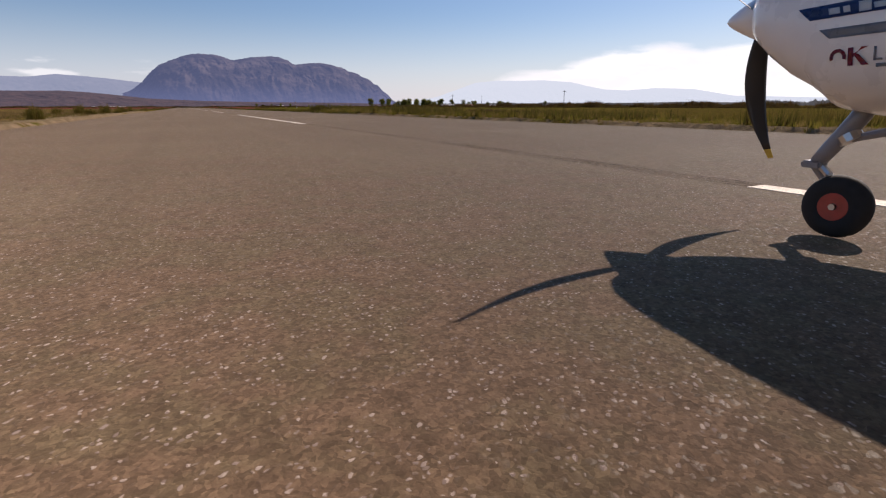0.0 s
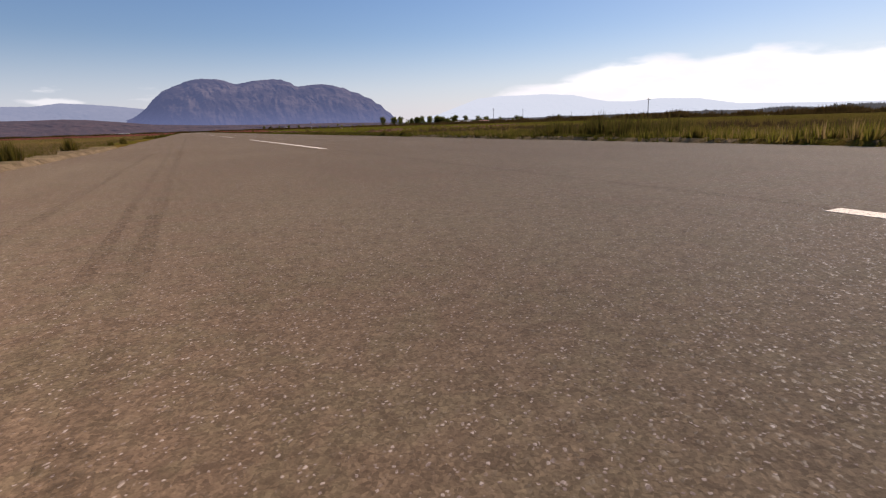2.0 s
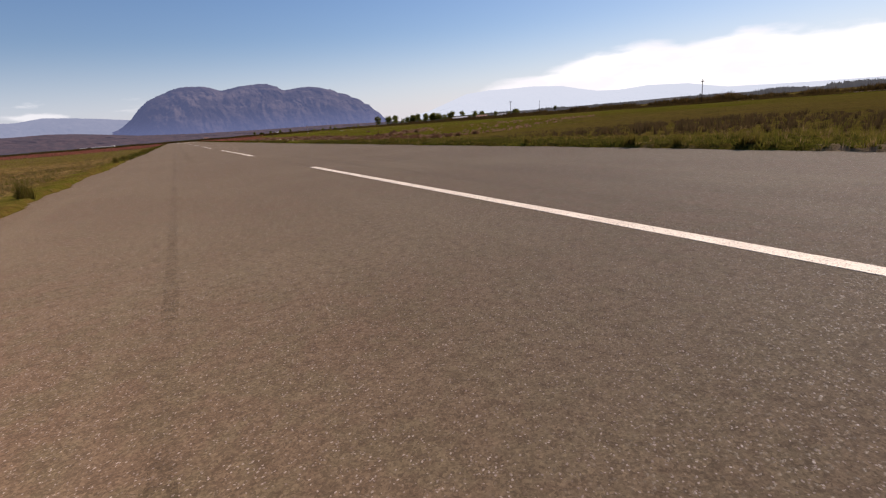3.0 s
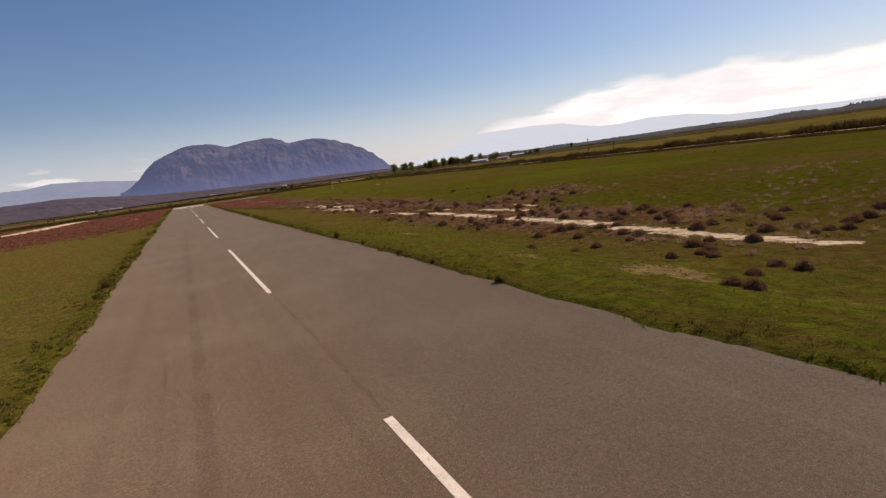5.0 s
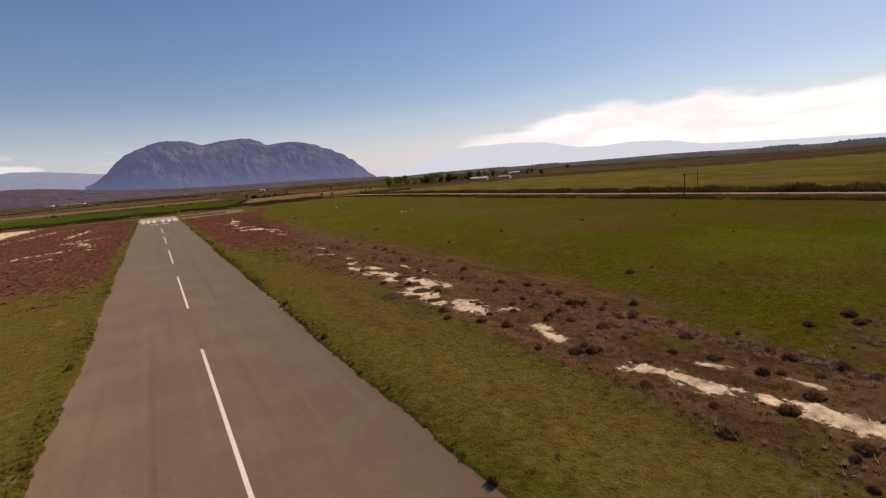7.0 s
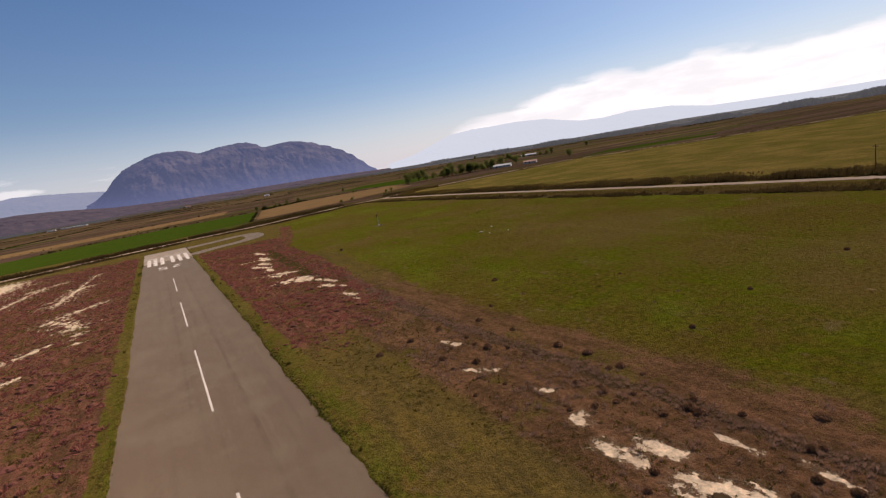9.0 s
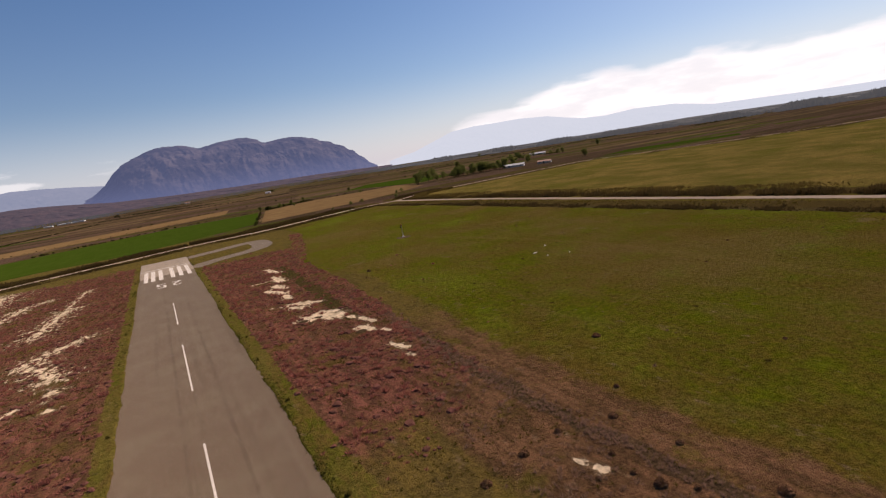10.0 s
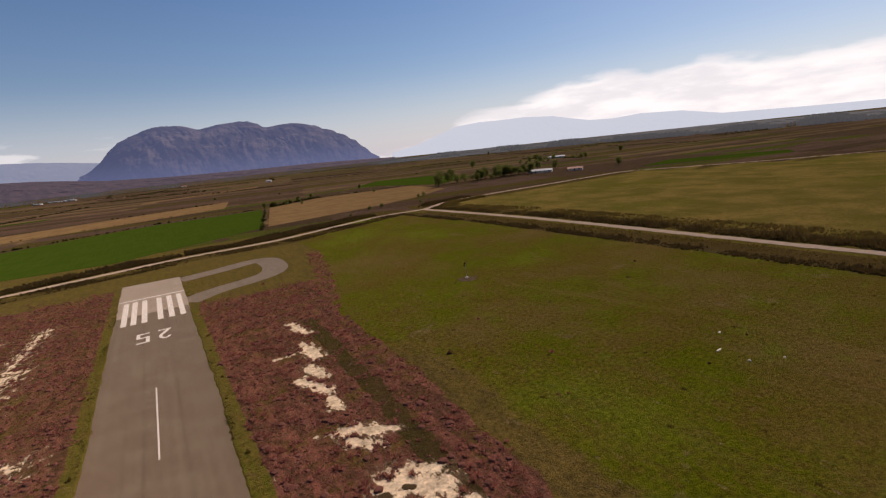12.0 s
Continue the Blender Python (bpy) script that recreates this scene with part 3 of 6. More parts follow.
PANS_WEST = [(-77, 330, -67, 428, 4.2), (-55, 334, -44.5, 389, 1.5), (-48.5, 383, -39, 393, 1.6), (-27.4, 398, -29.6, 368, 1.1), (-29.6, 362, -33.6, 326, 2.0), (-20.8, 309, -30, 298, 1.7), (-30, 297, -22, 279, 1.7), (-21, 271, -21.4, 268.6, 0.9), (-26.5, 266, -33.5, 258, 1.0), (-35.6, 258, -37.1, 249.7, 1.2), (-28, 243, -33, 241.5, 0.7), (-20.9, 260.5, -20.2, 260.3, 0.5)]


def dip(x, y):
    """How far the salt flat lies below the runway."""
    deep = np.interp(y, [-20, 35, 85, 130, 160, 230, 300, 360], [0, 1.3, 1.4, 0.95, 0.75, 0.5, 0.4, 0.0])
    return deep * soft(x, 12.5, 24) * (1 - soft(x, 42, 66))


def ground_z(x, y):
    """Height of the ground: a low grassy lip along the asphalt, the sunken salt flat, small swells."""
    x, y = np.asarray(x, float), np.asarray(y, float)
    edge = np.where(x > 0, edge_line(y, 1), -edge_line(y, -1))
    lip = soft(np.abs(x) - edge, -0.06, 0.18) * (1 - soft(np.abs(x), 12.5, 18)) * (1 - soft(y, 368, 380))
    return -0.03 + (0.17 + 0.04 * wave(x, y, 3.0)) * lip - dip(x, y) + 0.05 * wave(x, y, 0.8) * soft(np.abs(x), 12, 20) * soft(to_line(x, y, LOOP), 6, 12)


def zones(x, y):
    """Soft masks of the ground's covers at the places x, y."""
    east = np.interp(y, [-50, 60, 175, 196, 225, 243, 270, 290, 320, 348, 373, 444], [44, 42, 38.5, 37, 37.2, 38.5, 41, 43, 44, 43.5, 49.6, 67]) + 0.9 * wave(x, y, 0.9)
    west_y = 176 + 9 * wave(x, y, 0.3) + np.clip(-x - 45, 0, 60) * 0.5
    heath_e = soft(x, 11.2 + 0.8 * soft(-y, -330, -180) + 9.5 * soft(-y, -205, -150), 13.6 + 1.5 * soft(-y, -330, -180) + 11 * soft(-y, -205, -150)) * (1 - soft(x, east - 1.6, east + 1.6)) * soft(y, 10, 60)
    heath_e = heath_e * (1 - soft(y, 378, 398) * soft(x, 8, 12)) * (0.72 + 0.28 * soft(y, 190, 250))
    heath_e = np.maximum(heath_e, (0.55 + 0.25 * wave(x, y, 1.5)) * (1 - soft(to_line(x, y, [(44, 352), (49, 372), (57, 405), (65, 444)]), 2.0, 5.0)))
    heath_e = np.maximum(heath_e, 0.8 * (1 - soft(np.hypot((x - 50) / 9, (y - 86) / 11), 0.6, 1.4)))
    brown_far = soft(y, 125, 165) * (1 - soft(y, 220, 270)) * soft(x, 21, 26)
    heath_w = soft(-x, 11.0, 13.6) * soft(y, west_y - 18, west_y + 14) * (1 - soft(y, 425 + 8 * wave(x, y), 450)) * (1 - soft(-x, 150, 190))
    low = soft(x, 24, 34) * (1 - soft(y, 20, 90)) * (1 - soft(x, 60, 120)) * 0.55
    salt = np.zeros(np.shape(x))
    for x0, y0, x1, y1, w in PANS_SOUTH + PANS_MID:
        salt = np.maximum(salt, 0.84 - 0.34 * to_line(x, y, [(x0, y0), (x1, y1)]) / w)
    crust = np.zeros(np.shape(x))
    for x0, y0, x1, y1, w in PANS_NORTH:
        crust = np.maximum(crust, 0.98 - 0.36 * to_line(x, y, [(x0, y0), (x1, y1)]) / w)
    for x0, y0, x1, y1, w in PANS_WEST:
        crust = np.maximum(crust, (0.70 if w < 4 else 0.92) - 0.13 * to_line(x, y, [(x0, y0), (x1, y1)]) / w)
    meadow = soft(x, east - 7, east - 2) * (1 - soft(x, 150, 160)) * soft(y, -30, 60)
    line = np.interp(x, [184, 264, 404, 429, 480, 565, 700], [536, 549, 550, 507, 443, 367, 298])
    pasture = soft(x, 184, 190) * soft(line - y, -2, 4) * (1 - soft(x, 640, 700))
    field = np.maximum(soft(y, 520, 540), soft(x, 400, 430)) * (1 - pasture)
    field = np.maximum(field, soft(-x, 330, 380))
    field = np.maximum(field, soft(-y, 500, 560))
    brown = np.maximum(brown_far, soft(x, 23, 28) * (1 - soft(x, 42, 50)) * soft(y, 20, 60) * (1 - soft(y, 220, 270)))
    olive = soft(y, 372, 395) * (1 - soft(y, 520, 530)) * (1 - soft(x, east - 2, east + 3)) * soft(x, -330, -300) * 0.9
    olive = np.maximum(olive, (0.40 + 0.26 * soft(y, 95, 135)) * soft(x, 13 - 1.5 * soft(y, 95, 135), 18 - 3 * soft(y, 95, 135)) * (1 - soft(x, east + 4, east + 14)) * soft(y, 30, 70) * (1 - soft(y, 300, 340)))
    near = np.minimum(to_line(x, y, TRACK_N), to_line(x, y, TRACK_E))
    scrub = soft(near, 4, 7) * (1 - soft(near, 13, 23))
    soil = 0.95 * (1 - soft(np.hypot(x - 85.0, y - 344.6), 1.0, 5.5))
    ditch = 1 - soft(to_line(x, y, [(35.5, 345), (34.6, 326.5), (34.1, 299.1), (33.3, 285), (32.5, 272), (31.8, 262)]) + 0.5 * wave(x, y, 1.4), 0.9, 2.9)
    sand = soft(-y, 15, 40) * (1 - soft(np.abs(x), 10.8, np.where(x < 0, 14.5, 12.5))) * (0.85 + 0.5 * wave(x, y, 1.1)) * np.where(x < 0, 1.0, 0.75)
    dry = soft(-x, 9, 13) * (0.42 + 0.48 * (1 - soft(y + 28 * wave(x, y, 0.16), 0, 60))) * (1 - soft(y, 150, 220))
    path = 1 - soft(np.minimum(to_line(x, y, [(99, 165), (97, 151), (90, 118), (88.5, 95), (86, 40)]), to_line(x, y, [(90, 330), (96, 304), (101, 278), (103, 258), (101, 230), (98, 170)])), 0.4, 2.6)
    bank = (1 - soft(np.abs(x - east + 1.4 + 0.5 * wave(x, y, 1.7)), 0.4, 1.5)) * soft(y, 75, 100) * (1 - soft(y, 232, 262))
    bank = np.maximum(bank, (1 - soft(np.abs(x - 153.5 - 1.2 * wave(x, y, 0.5)), 1.2, 3.2)) * (1 - soft(y, 500, 512)))
    edge = np.abs(x) - 10.0
    verge = (1 - soft(edge + 1.0 * wave(x, y, 1.2), 1.3, 3.4)) * np.where(x > 0, soft(y, -62, -42), soft(y, 12, 40)) * (1 - soft(y, 375, 392)) * (1 - 0.25 * soft(y, 95, 135)) * (1 - 0.35 * soft(y, 190, 260))
    straw = np.maximum(1 - np.hypot((x - 17.6 - 0.25 * (y - 35)) / 4.0, (y - 35) / 6.0), 1 - np.hypot((x - 16.8) / 1.6, (y - 66) / 3.2))
    straw = np.clip(np.maximum(straw, 0.7 - np.hypot((x - 15.2) / 3.0, (y - 44) / 7.0)), 0, 1)
    fresh = soft(x, 10.2, 11.5) * (1 - soft(x, 20, 26)) * soft(y, 5, 30) * (1 - soft(y, 70, 105))
    red = np.where(x > 0, soft(y - 0.5 * np.clip(x - 12, 0, 40), 192, 225), 1.0)
    return dict(straw=straw, fresh=fresh, crust=crust, bank=bank, verge=verge, red=red, brown=brown, dry=dry, path=path, scrub=scrub, sand=sand, olive=olive, soil=soil, ditch=ditch, heath=np.maximum(np.maximum(heath_e, heath_w), low), salt=salt, meadow=meadow, pasture=pasture, field=field)


def build_ground():
    k = np.linspace(0, 1, 41)[1:] ** 3
    xs = np.concatenate([(-110 - 4690 * k)[::-1], np.arange(-110, -60, 1.5), np.arange(-60, -11.5, 0.8), np.arange(-11.5, -9.4, 0.14), np.arange(-9, 9.1, 2.0), np.arange(9.4, 11.5, 0.14), np.arange(11.5, 60, 0.6), np.arange(60, 190, 1.5), 190 + 4610 * k])
    ys = np.concatenate([(-160 - 3840 * k)[::-1], np.arange(-160, 28, 1.2), np.arange(28, 450, 0.75), 450 + 4400 * k])
    gx, gy = np.meshgrid(xs, ys)
    z = ground_z(gx, gy)
    nx, ny = len(xs), len(ys)
    i = (np.arange(ny - 1)[:, None] * nx + np.arange(nx - 1)[None]).ravel()
    me = mesh_of("ground", np.stack([gx, gy, z], -1).reshape(-1, 3), np.stack([i, i + 1, i + nx + 1, i + nx], -1), M_GROUND, True)
    for name, mask in zones(gx, gy).items():
        me.attributes.new(name, "FLOAT", "POINT").data.foreach_set("value", mask.ravel().astype(np.float32))
    tagged(new("ground", me), "flat coastal ground of grass, red heath and salt mud", "ground", kind="structure")


def edge_line(y, side):
    """The ragged edge of the asphalt."""
    rng = np.random.default_rng(5 if side > 0 else 9)
    rough = np.interp(y, np.arange(RUN_Y0 - 5, RUN_Y1 + 5, 0.8), rng.normal(0, 0.10, int((RUN_Y1 - RUN_Y0 + 10) / 0.8) + 1))
    return side * (HALF + 0.16 * wave(y, y * 0.3, 2.2, side) + rough + 0.22 * np.sin(y * 0.11 + side) * np.sin(y * 0.037))


def strip(name, left, right, z, material, label, category, thick=0.03):
    """A thin slab between two lines of points."""
    n = len(left)
    top = np.concatenate([np.c_[left, np.full(n, z)], np.c_[right, np.full(n, z)]])
    verts = np.concatenate([top, top - (0, 0, thick)])
    i = np.arange(n - 1)
    faces = np.concatenate([np.stack([i, i + n, i + n + 1, i + 1], -1), np.stack([i, i + 1, i + 1 + 2 * n, i + 2 * n], -1), np.stack([i + n, i + 3 * n, i + 3 * n + 1, i + n + 1], -1),
                            [[0, 2 * n, 3 * n, n], [n - 1, 2 * n - 1, 4 * n - 1, 3 * n - 1]]])
    ob = new(name, mesh_of(name, verts, faces, material))
    return tagged(ob, label, category, kind="structure")


def ribbon(points, width, step=3.0, jitter=0.0, seed=0):
    """Both edges of a track of that width along points, rounded at the bends."""
    pts = np.array(points, float)
    for _ in range(3):
        q = np.empty((2 * len(pts) - 2, 2))
        q[0::2], q[1::2] = 0.75 * pts[:-1] + 0.25 * pts[1:], 0.25 * pts[:-1] + 0.75 * pts[1:]
        pts = np.concatenate([pts[:1], q, pts[-1:]])
    far = np.r_[0, np.cumsum(np.hypot(*np.diff(pts, axis=0).T))]
    s = np.arange(0, far[-1], step)
    line = np.c_[np.interp(s, far, pts[:, 0]), np.interp(s, far, pts[:, 1])]
    d = np.gradient(line, axis=0)
    d /= np.hypot(*d.T)[:, None]
    side = np.c_[-d[:, 1], d[:, 0]]
    rng = np.random.default_rng(seed)
    w = width / 2 + rng.normal(0, jitter, (2, len(line)))
    return line + side * w[0][:, None], line - side * w[1][:, None]


def build_runway():
    y = np.arange(RUN_Y0, 392.01, 0.4)
    strip("runway", np.c_[edge_line(y, -1), y], np.c_[edge_line(y, 1), y], 0.0, M_ASPHALT, "weathered brown-grey asphalt runway with ragged edges", "runway", 0.08)
    y = np.arange(392.01, RUN_Y1, 0.4)
    strip("runway_end", np.c_[edge_line(y, -1), y], np.c_[edge_line(y, 1), y], 0.0, M_PALE, "pale bleached asphalt at the runway end", "runway", 0.08)


def marking(name, polygons, label, group=""):
    """Painted shapes, 4 mm thick, each a closed outline."""
    bm = bmesh.new()
    for outline in polygons:
        low = [bm.verts.new((x, y, 0.0)) for x, y in outline]
        high = [bm.verts.new((x, y, 0.006)) for x, y in outline]
        bm.faces.new(high)
        for a, b, c, d in zip(low, low[1:] + low[:1], high[1:] + high[:1], high):
            bm.faces.new((a, b, c, d))
    bmesh.ops.recalc_face_normals(bm, faces=bm.faces)
    return tagged(part(name, bm, M_PAINT), label, "runway marking", group, "structure")


def rect(x0, x1, y0, y1):
    return [(x0, y0), (x1, y0), (x1, y1), (x0, y1)]


def build_markings():
    for k in range(-5, 7):
        y = 49.557 * k
        marking("centreline_dash", [rect(-0.13, 0.13, y, y + 29.57)], "worn white centreline dash on asphalt", "centreline dashes")
    for x in (-7.55, -5.05, -2.25, 1.95, 4.95, 7.95):
        marking("threshold_stripe", [rect(x - 0.75, x + 0.75, 381.5, 412)], "broad white threshold stripe on the asphalt", "threshold stripes")
    marking("threshold_line", [rect(-9.9, 9.9, 415, 416.3)], "white line across the runway end")
    s, w, h = 0.85, 3.0, 9.0
    five = [rect(0, w, h - s, h), rect(0, s, h / 2, h - s), rect(0, w, h / 2 - s, h / 2), rect(w - s, w, s, h / 2 - s), rect(0, w, 0, s)]
    bow = [(w / 2 + 1.5 * math.cos(radians(q)), h - 2.6 + 2.6 * math.sin(radians(q))) for q in range(165, -41, -15)]
    hook = [(w / 2 + 0.68 * math.cos(radians(q)), h - 2.6 + 1.75 * math.sin(radians(q))) for q in range(-40, 166, 15)]
    two = [bow + [(w - 0.4, h - 4.6), (1.05, s), (0, s), (w / 2 + 0.25, h - 4.2)] + hook, rect(0, w, 0, s)]
    for name, shape, right in (("painted_two", two, 4.1), ("painted_five", five, -1.0)):
        marking(name, [[(right - x, 369.5 - y) for x, y in o] for o in shape], "white painted runway digit read from the far end")


def build_tyre_marks():
    """Dark rubber marks and the sealed joint along the middle."""
    marks = [([(-2.5, -80.7), (-4.6, -82.3), (-5.6, -83.5), (-6.1, -84.5), (-6.4, -85.4), (-6.52, -86.6), (-6.5, -91)], 0.10), ([(-7.9, -96), (-7.5, -84), (-7.1, -74), (-6.9, -45)], 0.14), ([(-6.1, -92), (-6.1, -75), (-6.2, -45)], 0.12),
             ([(-5.85, -80), (-5.8, -55), (-5.65, -25), (-5.5, 40)], 0.15), ([(-4.5, 0), (-4.3, 60), (-4.2, 140)], 0.5), ([(3.8, 150), (3.9, 240), (3.6, 330)], 0.5), ([(-2.2, 200), (-2.0, 300), (-2.4, 380)], 0.45)]
    for k, (line, width) in enumerate(marks):
        l, r = ribbon(line, width, 0.4, width * 0.09, 30 + k)
        strip("tyre_mark", l, r, 0.003, M_RUBBER, "faint dark tyre mark on the asphalt", "tyre mark", 0.003)
    for k in range(-5, 7):
        y = 49.557 * k + 29.6
        l, r = ribbon([(0.05, y), (0.12, y + 10), (0.05, y + 19.9)], 0.30 if k < -2 else 0.14, 0.4, 0.03, 60 + k)
        strip("joint_seal", l, r, 0.003, M_SEAL if k < -2 else M_RUBBER, "dark sealed joint along the runway", "joint", 0.003)


def build_loop():
    l, r = ribbon(LOOP, 10.0, 1.0, 0.12, 3)
    strip("turning_loop", l, r, -0.004, M_LOOP, "pale asphalt turning loop beside the runway end", "taxiway", 0.06)


def build_tracks():
    l, r = ribbon(TRACK_N, 4.6, 3.0, 0.25, 1)
    strip("gravel_track", l, r, 0.05, M_GRAVEL, "pale gravel track along the field edge", "track", 0.1)
    l, r = ribbon(TRACK_E, 4.6, 3.0, 0.25, 2)
    strip("gravel_track", l, r, 0.06, M_GRAVEL, "pale gravel track beside the reed ditch", "track", 0.1)


def field_patch(name, corners, material, label, z=0.06):
    bm = bmesh.new()
    top = [bm.verts.new((x, y, z)) for x, y in corners]
    low = [bm.verts.new((x, y, z - 0.12)) for x, y in corners]
    bm.faces.new(top)
    for a, b, c, d in zip(low, low[1:] + low[:1], top[1:] + top[:1], top):
        bm.faces.new((a, b, c, d))
    bmesh.ops.recalc_face_normals(bm, faces=bm.faces)
    tagged(part(name, bm, material), label, "field", kind="structure")


def build_fields():
    field_patch("crop_field", [(-330, 440), (-62, 524), (-17, 518), (67, 568), (95, 718), (3, 721), (-91, 672), (-380, 560)], M_CROP, "bright green crop field beyond the track")
    field_patch("stubble_field", [(71, 571), (148, 588), (206, 612), (262, 655), (275, 756), (161, 764), (104, 728)], M_STUBBLE, "tan stubble field beside the green crop")
    field_patch("stubble_strip", [(-360, 620), (-106, 757), (73, 810), (92, 925), (-35, 877), (-390, 760)], M_STUBBLE, "tan strip of dry stubble")
    field_patch("crop_strip", [(250, 876), (292, 716), (372, 772), (384, 900), (314, 950)], M_CROP, "green crop strip by the trees")
    field_patch("stubble_strip", [(-10, 1190), (199, 1305), (205, 1350), (-8, 1225)], M_STUBBLE, "thin tan stubble strip far off")
    field_patch("crop_strip", [(-420, 1010), (-120, 1060), (-118, 1090), (-420, 1050)], M_CROP, "thin green crop strip far off")
    field_patch("crop_strip", [(446, 566), (566, 478), (600, 500), (520, 590)], M_CROP, "green crop strip beyond the pasture")


# ---- distance ----
def ridge(name, outline, far, depth, material, label, eye=24.0, seed=1, rough=1.0):
    """A mountain range that rises to the outline (bearing in degrees from +y, height over distance), with gullied flanks."""
    az, el = np.array(outline).T
    u = np.linspace(az[0], az[-1], 420)
    crest = np.interp(u, az, el) * far + eye
    rows = 64
    v = np.linspace(0, 1, rows)
    verts = []
    for j, t in enumerate(v):
        for i, a in enumerate(u):
            full = 0.5 + 0.5 * crest[i] / crest.max()
            h = crest[i] * (0.45 * t + 0.55 * (1 - (1 - t) ** 1.9))
            d = far - depth * (1 - t) * full
            # slanting spurs and hollows on the flanks
            p = Vector((a * 0.30 + t * 1.3, t * 2.1 - a * 0.05, seed))
            g = noise.fractal(p, 0.95, 2.1, 4)
            d += -g * depth * 0.12 * rough * (1 - t) * t * 4
            # sharp gullies and buttresses, strongest below the crest
            q = Vector((a * 1.05 + t * 1.6 + 0.5 * g, t * 3.2, seed + 4.0))
            d += (abs(noise.fractal(q, 0.85, 2.2, 5)) - 0.25) * depth * 0.10 * rough * (1 - t) * (0.25 + t) * 2
            h *= 1 + 0.05 * rough * noise.fractal(p * 2.3, 0.9, 2.1, 3) * (1 - t) * t * 4
            h = max(h - (0 if t else 30), -30)
            if j == rows - 1:
                h += noise.fractal(Vector((a * 2.3, seed, 0)), 0.55, 2.2, 6) * crest[i] * 0.013 * rough
            verts.append((math.sin(radians(a)) * d, 50 + math.cos(radians(a)) * d, h))
    for i, a in enumerate(u):
        verts.append((math.sin(radians(a)) * (far + 120), 50 + math.cos(radians(a)) * (far + 120), -30))
    n = len(u)
    i = (np.arange(rows)[:, None] * n + np.arange(n - 1)[None]).ravel()
    me = mesh_of(name, verts, np.stack([i, i + 1, i + n + 1, i + n], -1), material, True)
    return tagged(new(name, me), label, "mountain", kind="structure")


def build_mountains():
    main = [(-6.8, 0.009), (-5.45, 0.018), (-4.7, 0.0215), (-4.0, 0.0263), (-3.2, 0.0375), (-2.96, 0.0425), (-2.5, 0.0515), (-2.1, 0.0575), (-1.72, 0.0630), (-1.3, 0.0672), (-0.8, 0.0708), (-0.3, 0.0745), (0.19, 0.0778), (0.6, 0.0812), (0.9, 0.0822), (1.4, 0.0845), (1.72, 0.0848), (2.3, 0.0860), (3.0, 0.0850), (3.5, 0.0852), (4.2, 0.0826), (4.9, 0.0780), (5.35, 0.0765), (6.2, 0.0795), (7.07, 0.0824), (8.3, 0.0838), (9.0, 0.0850), (9.46, 0.0842), (9.9, 0.0838), (10.4, 0.0800), (10.8, 0.0782), (11.1, 0.0735), (11.46, 0.0712),
            (12.3, 0.0728), (13.3, 0.0744), (14.0, 0.0752), (14.7, 0.0736), (15.2, 0.0722), (15.8, 0.0690), (16.3, 0.0672), (16.7, 0.0650), (17.1, 0.0600), (17.6, 0.0588), (18.1, 0.0555), (18.5, 0.0505), (19.0, 0.0478), (19.4, 0.0445), (19.8, 0.0375), (20.3, 0.0345), (20.8, 0.0240), (21.3, 0.0185), (21.8, 0.008), (22.6, 0.0)]
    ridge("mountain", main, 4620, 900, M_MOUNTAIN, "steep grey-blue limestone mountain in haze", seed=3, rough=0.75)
    left = [(-40, 0.030), (-30, 0.036), (-22, 0.034), (-16, 0.041), (-12, 0.041), (-10, 0.046), (-8, 0.044), (-6, 0.041), (-3, 0.035), (2, 0.02)]
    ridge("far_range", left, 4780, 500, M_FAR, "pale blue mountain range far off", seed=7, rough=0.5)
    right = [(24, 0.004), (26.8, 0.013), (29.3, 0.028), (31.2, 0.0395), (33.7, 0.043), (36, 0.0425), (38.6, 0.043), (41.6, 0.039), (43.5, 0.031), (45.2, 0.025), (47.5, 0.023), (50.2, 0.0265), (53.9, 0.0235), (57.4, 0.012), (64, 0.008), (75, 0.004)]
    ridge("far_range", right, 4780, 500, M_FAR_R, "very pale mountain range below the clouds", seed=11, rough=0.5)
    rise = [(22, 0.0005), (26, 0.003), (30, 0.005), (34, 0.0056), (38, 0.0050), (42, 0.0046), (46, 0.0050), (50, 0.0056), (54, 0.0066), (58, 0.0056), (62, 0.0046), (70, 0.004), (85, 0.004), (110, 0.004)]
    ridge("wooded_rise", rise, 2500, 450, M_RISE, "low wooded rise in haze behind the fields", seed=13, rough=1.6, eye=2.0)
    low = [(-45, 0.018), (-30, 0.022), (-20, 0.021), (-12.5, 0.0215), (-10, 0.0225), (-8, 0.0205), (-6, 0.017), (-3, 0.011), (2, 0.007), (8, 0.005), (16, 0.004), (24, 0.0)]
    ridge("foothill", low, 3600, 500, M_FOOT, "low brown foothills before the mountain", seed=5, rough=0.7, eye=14)


